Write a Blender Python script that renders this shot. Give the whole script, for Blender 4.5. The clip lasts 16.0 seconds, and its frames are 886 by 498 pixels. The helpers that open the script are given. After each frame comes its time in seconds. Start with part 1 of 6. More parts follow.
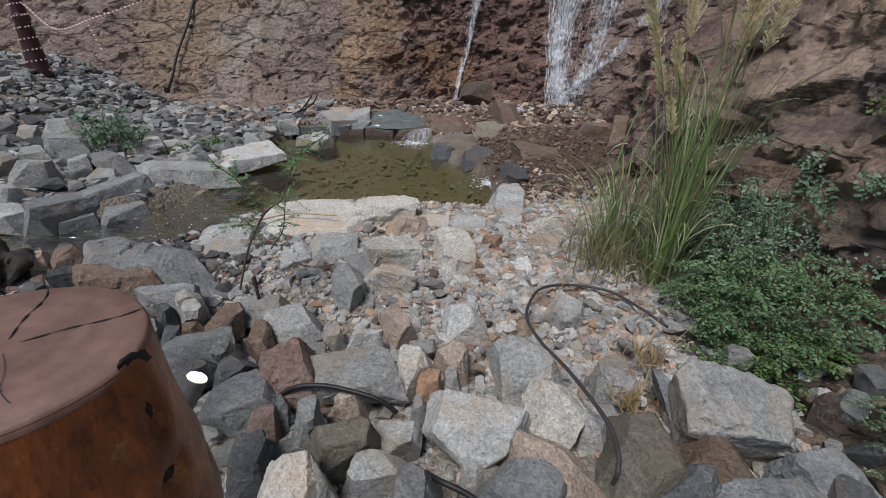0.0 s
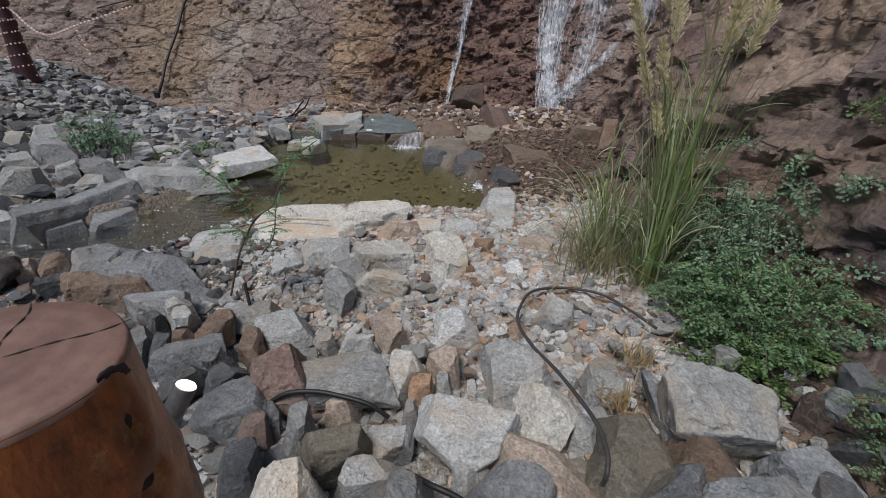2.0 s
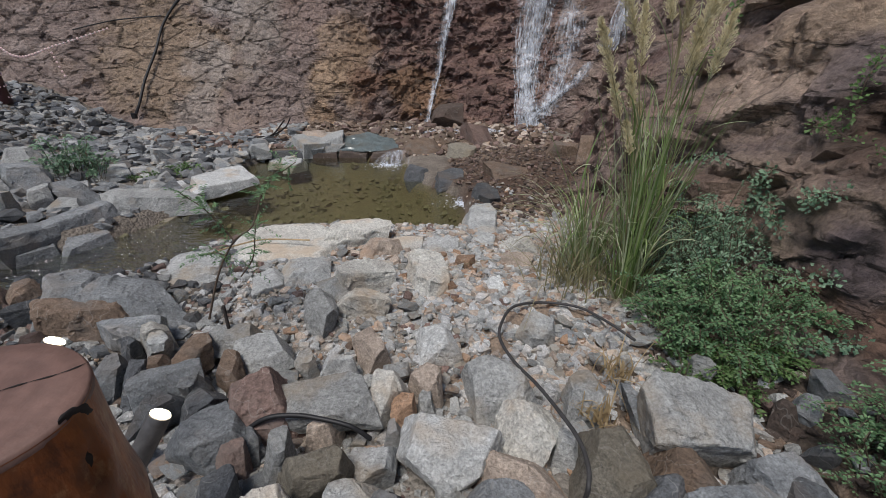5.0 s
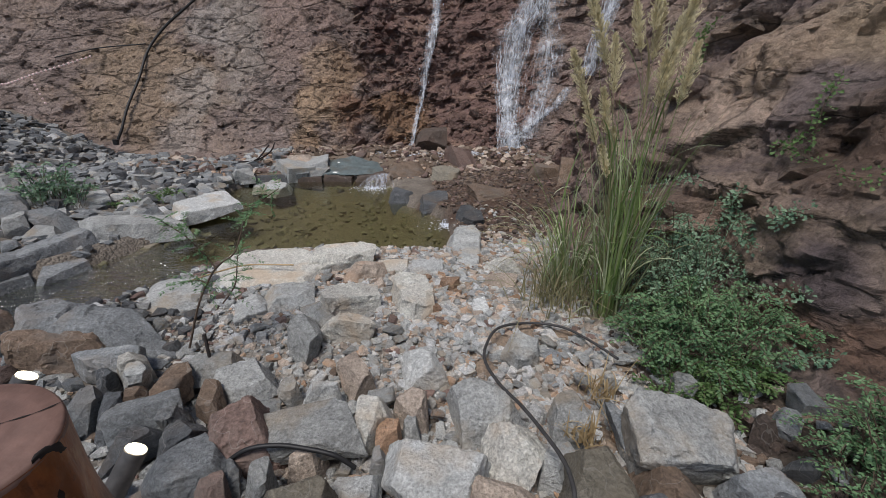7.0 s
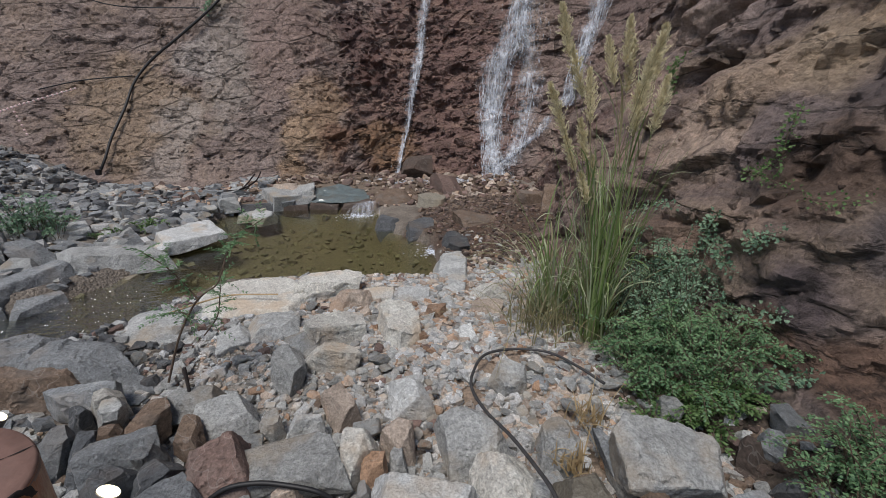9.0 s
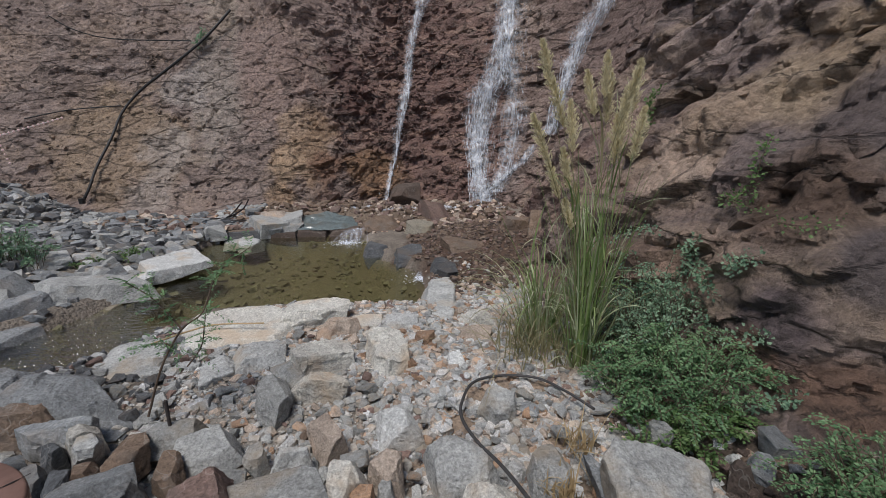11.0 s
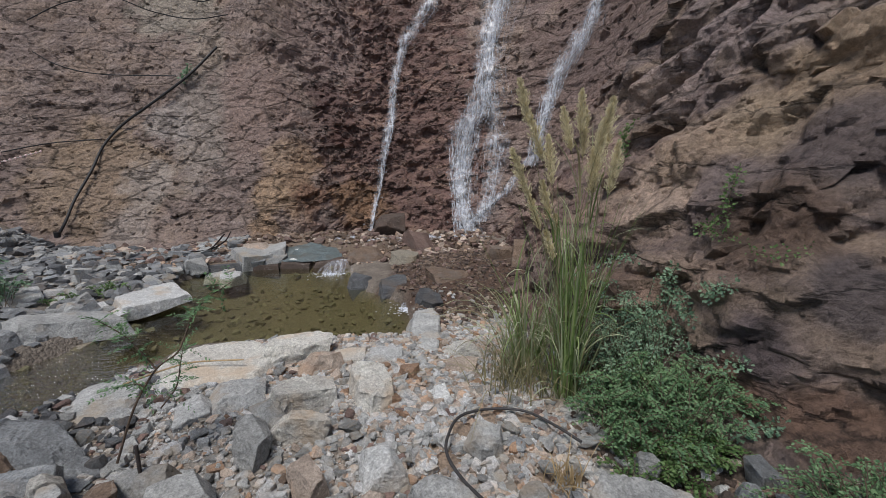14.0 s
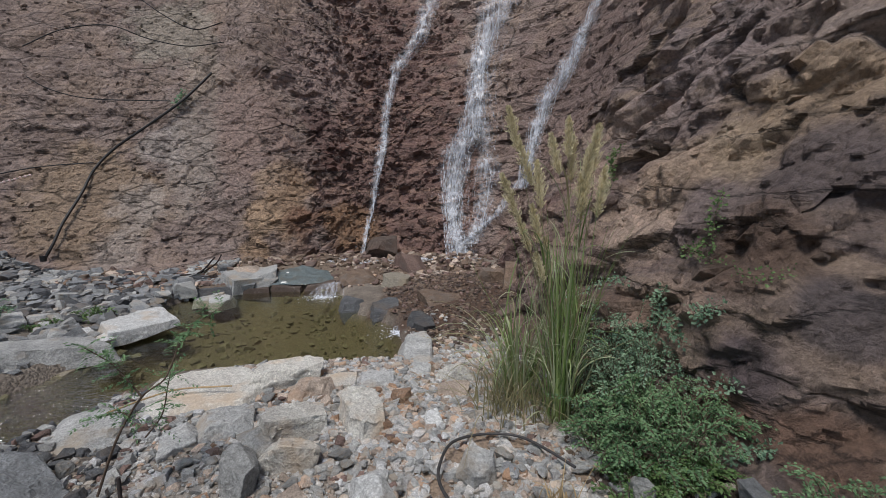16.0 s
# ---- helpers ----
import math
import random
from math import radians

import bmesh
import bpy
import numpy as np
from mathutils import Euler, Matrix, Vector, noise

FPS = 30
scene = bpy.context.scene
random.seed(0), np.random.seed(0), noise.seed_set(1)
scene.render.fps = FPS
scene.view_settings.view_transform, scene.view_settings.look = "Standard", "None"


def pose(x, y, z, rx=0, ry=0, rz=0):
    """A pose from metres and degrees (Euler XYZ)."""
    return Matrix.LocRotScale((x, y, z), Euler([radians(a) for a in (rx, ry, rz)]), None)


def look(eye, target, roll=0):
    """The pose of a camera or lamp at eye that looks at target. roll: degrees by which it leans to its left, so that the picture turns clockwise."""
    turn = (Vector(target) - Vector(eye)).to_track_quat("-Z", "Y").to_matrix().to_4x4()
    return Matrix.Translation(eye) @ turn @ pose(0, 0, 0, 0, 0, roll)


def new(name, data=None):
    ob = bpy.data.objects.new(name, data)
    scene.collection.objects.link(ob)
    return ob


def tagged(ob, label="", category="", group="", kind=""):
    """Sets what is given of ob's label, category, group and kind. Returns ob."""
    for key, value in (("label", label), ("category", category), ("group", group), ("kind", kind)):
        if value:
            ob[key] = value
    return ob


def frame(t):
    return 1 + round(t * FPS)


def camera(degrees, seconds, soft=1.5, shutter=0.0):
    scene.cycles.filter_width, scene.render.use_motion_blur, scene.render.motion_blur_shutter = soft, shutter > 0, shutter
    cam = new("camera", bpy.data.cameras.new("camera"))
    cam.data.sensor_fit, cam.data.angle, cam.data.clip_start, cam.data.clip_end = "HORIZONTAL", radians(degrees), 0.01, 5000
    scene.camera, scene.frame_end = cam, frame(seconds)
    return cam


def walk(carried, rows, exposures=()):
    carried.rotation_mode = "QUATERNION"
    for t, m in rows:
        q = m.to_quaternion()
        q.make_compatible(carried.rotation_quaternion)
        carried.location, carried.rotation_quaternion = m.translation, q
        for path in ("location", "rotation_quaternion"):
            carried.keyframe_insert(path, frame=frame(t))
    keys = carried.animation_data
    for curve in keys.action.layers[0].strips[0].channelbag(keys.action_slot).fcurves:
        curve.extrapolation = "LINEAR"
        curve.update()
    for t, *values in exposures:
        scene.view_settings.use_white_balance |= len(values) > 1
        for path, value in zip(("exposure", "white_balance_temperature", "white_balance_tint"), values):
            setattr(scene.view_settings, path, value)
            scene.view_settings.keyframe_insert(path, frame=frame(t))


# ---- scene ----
EXPOSURE = 0.34
cam = camera(93.8, 16.0, soft=0.5)
PATH = [
    (0, look((0.001, 0.072, 1.297), (0.013, 1.873, 0.427), 2.3)),
    (0.5, look((0.005, 0.07, 1.302), (0.023, 1.871, 0.433), 2.3)),
    (1, look((0.008, 0.068, 1.302), (0.034, 1.871, 0.437), 2.3)),
    (1.5, look((0.013, 0.067, 1.306), (0.046, 1.871, 0.445), 2.2)),
    (2, look((0.015, 0.064, 1.308), (0.057, 1.872, 0.453), 2.2)),
    (2.5, look((0.018, 0.063, 1.311), (0.07, 1.872, 0.461), 2.2)),
    (3, look((0.024, 0.06, 1.313), (0.086, 1.873, 0.471), 2.1)),
    (3.5, look((0.027, 0.057, 1.32), (0.101, 1.873, 0.485), 2.1)),
    (4, look((0.028, 0.056, 1.322), (0.115, 1.878, 0.501), 2.1)),
    (6.5, look((0.051, 0.037, 1.344), (0.211, 1.897, 0.628), 1.6)),
    (7, look((0.053, 0.033, 1.347), (0.23, 1.903, 0.658), 1.6)),
    (7.5, look((0.057, 0.028, 1.35), (0.249, 1.906, 0.69), 1.5)),
    (8, look((0.056, 0.024, 1.354), (0.265, 1.91, 0.724), 1.5)),
    (8.5, look((0.06, 0.02, 1.358), (0.284, 1.915, 0.757), 1.4)),
    (9, look((0.065, 0.018, 1.361), (0.303, 1.92, 0.791), 1.3)),
    (11.5, look((0.067, -0.001, 1.371), (0.375, 1.93, 0.949), 1.1)),
    (12, look((0.071, -0.001, 1.374), (0.391, 1.932, 0.975), 1.0)),
    (12.5, look((0.074, -0.003, 1.377), (0.405, 1.933, 0.999), 0.9)),
    (13, look((0.074, -0.003, 1.382), (0.418, 1.935, 1.026), 0.9)),
    (13.5, look((0.075, -0.007, 1.384), (0.431, 1.933, 1.053), 0.8)),
    (14, look((0.079, -0.008, 1.389), (0.444, 1.934, 1.079), 0.8)),
    (14.5, look((0.078, -0.014, 1.392), (0.454, 1.93, 1.106), 0.7)),
    (15, look((0.077, -0.019, 1.394), (0.463, 1.926, 1.134), 0.7)),
    (15.5, look((0.081, -0.023, 1.399), (0.475, 1.924, 1.166), 0.7)),
    (16, look((0.08, -0.025, 1.4), (0.483, 1.923, 1.195), 0.7)),
]
walk(cam, PATH, exposures=[(0.0, EXPOSURE, 6550, 12), (16.0, EXPOSURE, 6550, 12)])

# ---- light: open shade in a gorge, high thin cloud ----
world = bpy.data.worlds.new("sky")
scene.world = world
world.use_nodes = True
wn = world.node_tree.nodes
sky = wn.new("ShaderNodeTexSky")
sky.sky_type, sky.sun_disc = "NISHITA", False
sky.sun_elevation, sky.sun_rotation, sky.dust_density = radians(61), radians(214), 1.0
wn["Background"].inputs["Strength"].default_value = 0.068
world.node_tree.links.new(sky.outputs[0], wn["Background"].inputs["Color"])
sun = new("sun", bpy.data.lights.new("sun", "SUN"))
sun.data.energy, sun.data.angle, sun.data.color = 2.2, radians(20), (1.0, 0.97, 0.93)
sun.matrix_world = look((0, 0, 20), (6.0, 9.0, 0.0))

# ---- materials ----
def material(name):
    m = bpy.data.materials.new(name)
    m.use_nodes = True
    return m, m.node_tree.nodes, m.node_tree.links


def node(nodes, kind, **values):
    n = nodes.new("ShaderNode" + kind)
    for key, value in values.items():
        n.inputs[key.replace("_", " ")].default_value = value
    return n


def ramp(nodes, links, source, *stops):
    r = nodes.new("ShaderNodeValToRGB")
    while len(r.color_ramp.elements) < len(stops):
        r.color_ramp.elements.new(0.5)
    for e, (p, c) in zip(r.color_ramp.elements, stops):
        e.position, e.color = p, (*c, 1) if len(c) == 3 else (c[0], c[0], c[0], 1)
    links.new(source, r.inputs[0])
    return r.outputs[0]


def mixed(nodes, links, factor, a, b, blend="MIX"):
    n = nodes.new("ShaderNodeMix")
    n.data_type, n.blend_type = "RGBA", blend
    for socket, value in ((n.inputs[0], factor), (n.inputs[6], a), (n.inputs[7], b)):
        if isinstance(value, bpy.types.NodeSocket):
            links.new(value, socket)
        elif isinstance(value, tuple):
            socket.default_value = (*value, 1)
        else:
            socket.default_value = value
    return n.outputs[2]


def maths(nodes, links, op, a, b=0.0):
    n = nodes.new("ShaderNodeMath")
    n.operation = op
    for socket, value in zip(n.inputs, (a, b)):
        if isinstance(value, bpy.types.NodeSocket):
            links.new(value, socket)
        else:
            socket.default_value = value
    return n.outputs[0]


def rock_material(name, dark, light, stain, island=False, scale=1.0, rough=0.85, veins=0.16, wet=0.0):
    """Broken stone: mottled grain, pale veins, rusty stains, each stone a little different."""
    m, n, l = material(name)
    bsdf = n["Principled BSDF"]
    where = n.new("ShaderNodeTexCoord").outputs["Object"] if not island else n.new("ShaderNodeNewGeometry").outputs["Position"]
    own = n.new("ShaderNodeNewGeometry").outputs["Random Per Island"] if island else n.new("ShaderNodeObjectInfo").outputs["Random"]
    shift = n.new("ShaderNodeVectorMath")
    shift.operation = "ADD"
    l.new(where, shift.inputs[0])
    spread = n.new("ShaderNodeCombineXYZ")
    l.new(maths(n, l, "MULTIPLY", own, 37.0), spread.inputs[0])
    l.new(maths(n, l, "MULTIPLY", own, 91.0), spread.inputs[1])
    l.new(spread.outputs[0], shift.inputs[1])
    p = shift.outputs[0]
    broad = node(n, "TexNoise", Scale=7 * scale, Detail=5.0, Roughness=0.62)
    grain = node(n, "TexNoise", Scale=95 * scale, Detail=4.0, Roughness=0.7)
    vein = node(n, "TexNoise", Scale=6 * scale, Detail=2.0, Distortion=0.3)
    chips = node(n, "TexNoise", Scale=42 * scale, Detail=6.0, Roughness=0.68)
    patch = node(n, "TexNoise", Scale=3.2 * scale, Detail=4.0, Roughness=0.55)
    for t in (broad, grain, vein, patch, chips):
        l.new(p, t.inputs["Vector"])
    c = ramp(n, l, broad.outputs[0], (0.18, dark), (0.8, light))
    g = ramp(n, l, grain.outputs[0], (0.3, (0.62,)), (0.72, (1.36,)))
    c = mixed(n, l, 1.0, c, g, "MULTIPLY")
    c = mixed(n, l, 1.0, c, ramp(n, l, chips.outputs[0], (0.36, (0.77,)), (0.5, (1.0,)), (0.64, (1.22,))), "MULTIPLY")
    line = maths(n, l, "LESS_THAN", maths(n, l, "ABSOLUTE", maths(n, l, "SUBTRACT", vein.outputs[0], 0.5)), 0.006)
    c = mixed(n, l, maths(n, l, "MULTIPLY", line, veins), c, (0.52, 0.5, 0.46))
    c = mixed(n, l, maths(n, l, "MULTIPLY", ramp(n, l, patch.outputs[0], (0.52, (0.0,)), (0.66, (1.0,))), 0.65), c, stain)
    hsv = n.new("ShaderNodeHueSaturation")
    l.new(maths(n, l, "ADD", maths(n, l, "MULTIPLY", own, 0.55), 0.84), hsv.inputs["Value"])
    l.new(c, hsv.inputs["Color"])
    l.new(hsv.outputs[0], bsdf.inputs["Base Color"])
    bsdf.inputs["Roughness"].default_value = rough
    bsdf.inputs["Coat Weight"].default_value = wet
    bsdf.inputs["Coat Roughness"].default_value = 0.15
    bump = node(n, "Bump", Strength=1.0, Distance=0.021)
    l.new(maths(n, l, "ADD", maths(n, l, "ADD", broad.outputs[0], maths(n, l, "MULTIPLY", chips.outputs[0], 0.8)), maths(n, l, "MULTIPLY", grain.outputs[0], 0.25)), bump.inputs["Height"])
    l.new(bump.outputs[0], bsdf.inputs["Normal"])
    return m


TINTS = {
    "grey": ((0.191, 0.196, 0.191), (0.429, 0.437, 0.423), (0.347, 0.283, 0.205)),
    "light": ((0.382, 0.356, 0.320), (0.580, 0.580, 0.529), (0.490, 0.375, 0.258)),
    "pale": ((0.343, 0.353, 0.343), (0.572, 0.580, 0.567), (0.425, 0.347, 0.258)),
    "tan": ((0.277, 0.224, 0.182), (0.515, 0.429, 0.353), (0.462, 0.283, 0.168)),
    "orange": ((0.232, 0.141, 0.087), (0.365, 0.241, 0.158), (0.249, 0.183, 0.141)),
    "red": ((0.124, 0.083, 0.071), (0.232, 0.158, 0.132), (0.158, 0.132, 0.116)),
    "brown": ((0.100, 0.071, 0.049), (0.215, 0.153, 0.112), (0.141, 0.124, 0.108)),
    "blue": ((0.115, 0.124, 0.130), (0.286, 0.300, 0.305), (0.258, 0.232, 0.205)),
    "olive": ((0.141, 0.129, 0.100), (0.256, 0.232, 0.187), (0.199, 0.166, 0.116)),
    "umber": ((0.041, 0.031, 0.027), (0.112, 0.083, 0.066), (0.083, 0.054, 0.041)),
    "slate": ((0.046, 0.049, 0.055), (0.124, 0.131, 0.136), (0.116, 0.095, 0.078)),
    "teal": ((0.075, 0.103, 0.108), (0.183, 0.232, 0.236), (0.108, 0.108, 0.091)),
}
STONE = {k: rock_material("stone_" + k, *v, wet=0.6 if k == "teal" else 0.0, rough=0.5 if k == "teal" else 0.85) for k, v in TINTS.items()}
GRIT = {k: rock_material("grit_" + k, *(tuple(min(0.6, 1.12 * v) for v in c) for c in TINTS[k]), island=True, scale=1.6, veins=0.15) for k in ("grey", "light", "pale", "tan", "orange", "brown", "blue", "red", "umber", "slate")}
ALGAE = rock_material("algae_stone", (0.12, 0.112, 0.06), (0.21, 0.195, 0.115), (0.16, 0.15, 0.085), island=True, veins=0.0)


def zone(nodes, links, axis_values, centre, radius):
    """A soft round mask in plan or space, 1 at the centre, with a ragged rim."""
    geo = nodes.new("ShaderNodeNewGeometry")
    ragged = node(nodes, "TexNoise", Scale=2.2, Detail=4.0)
    links.new(geo.outputs["Position"], ragged.inputs["Vector"])
    sub = nodes.new("ShaderNodeVectorMath")
    sub.operation = "SUBTRACT"
    links.new(geo.outputs["Position"], sub.inputs[0])
    sub.inputs[1].default_value = centre
    mul = nodes.new("ShaderNodeVectorMath")
    mul.operation = "MULTIPLY"
    links.new(sub.outputs[0], mul.inputs[0])
    mul.inputs[1].default_value = axis_values
    length = nodes.new("ShaderNodeVectorMath")
    length.operation = "LENGTH"
    links.new(mul.outputs[0], length.inputs[0])
    d = maths(nodes, links, "ADD", length.outputs["Value"], maths(nodes, links, "MULTIPLY", maths(nodes, links, "SUBTRACT", ragged.outputs[0], 0.5), radius * 1.6))
    r = nodes.new("ShaderNodeMapRange")
    r.interpolation_type = "SMOOTHSTEP"
    links.new(d, r.inputs[0])
    r.inputs[1].default_value, r.inputs[2].default_value, r.inputs[3].default_value, r.inputs[4].default_value = radius * 0.6, radius * 1.15, 1.0, 0.0
    return r.outputs[0]


def ground_material():
    m, n, l = material("rubble_ground")
    bsdf = n["Principled BSDF"]
    geo = n.new("ShaderNodeNewGeometry").outputs["Position"]
    broad, grain = node(n, "TexNoise", Scale=3.0, Detail=6.0), node(n, "TexNoise", Scale=60.0, Detail=5.0, Roughness=0.75)
    chips = node(n, "TexVoronoi", Scale=38.0)
    for t in (broad, grain, chips):
        l.new(geo, t.inputs["Vector"])
    c = ramp(n, l, broad.outputs[0], (0.32, (0.16, 0.135, 0.11)), (0.7, (0.30, 0.26, 0.215)))
    for centre, radius, squash, colour, amount in (((0.0, 1.8, 0), 1.3, (1, 0.8, 0), (0.36, 0.33, 0.29), 0.9), ((0.75, 2.3, 0), 0.9, (1, 0.8, 0), (0.36, 0.26, 0.18), 0.8),
                                                   ((0.9, 3.3, 0), 0.9, (1, 1, 0), (0.45, 0.355, 0.27), 0.85),
                                                   ((-0.75, 3.0, 0), 0.5, (1, 1.6, 0), (0.38, 0.22, 0.12), 0.7),
                                                   ((1.35, 5.4, 0), 1.5, (1.3, 0.75, 0), (0.10, 0.058, 0.038), 0.95),
                                                   ((1.3, 8.0, 0), 1.3, (0.8, 1.2, 0), (0.12, 0.08, 0.055), 0.9),
                                                   ((-2.0, 8.6, 0), 2.6, (0.8, 2.0, 0), (0.22, 0.165, 0.12), 0.8),
                                                   # second patch: dark gravel, deepened for the shade of wall and bush
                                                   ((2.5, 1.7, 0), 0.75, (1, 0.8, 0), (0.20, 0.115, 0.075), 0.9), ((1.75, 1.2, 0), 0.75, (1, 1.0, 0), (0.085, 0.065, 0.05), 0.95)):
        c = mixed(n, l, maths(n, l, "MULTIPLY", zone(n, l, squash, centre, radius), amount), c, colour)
    high = n.new("ShaderNodeSeparateXYZ")
    l.new(geo, high.inputs[0])
    c = mixed(n, l, ramp(n, l, maths(n, l, "ADD", high.outputs[2], 1.0), (0.80, (1.0,)), (0.875, (0.0,))), c, (0.18, 0.16, 0.09))
    c = mixed(n, l, 1.0, c, ramp(n, l, grain.outputs[0], (0.3, (0.55,)), (0.72, (1.4,))), "MULTIPLY")
    c = mixed(n, l, 0.35, c, ramp(n, l, chips.outputs["Color"], (0.1, (0.45,)), (0.9, (1.35,))), "MULTIPLY")
    l.new(c, bsdf.inputs["Base Color"])
    bsdf.inputs["Roughness"].default_value = 0.92
    bump = node(n, "Bump", Strength=0.9, Distance=0.02)
    l.new(maths(n, l, "ADD", grain.outputs[0], maths(n, l, "MULTIPLY", chips.outputs["Distance"], -1.2)), bump.inputs["Height"])
    l.new(bump.outputs[0], bsdf.inputs["Normal"])
    return m


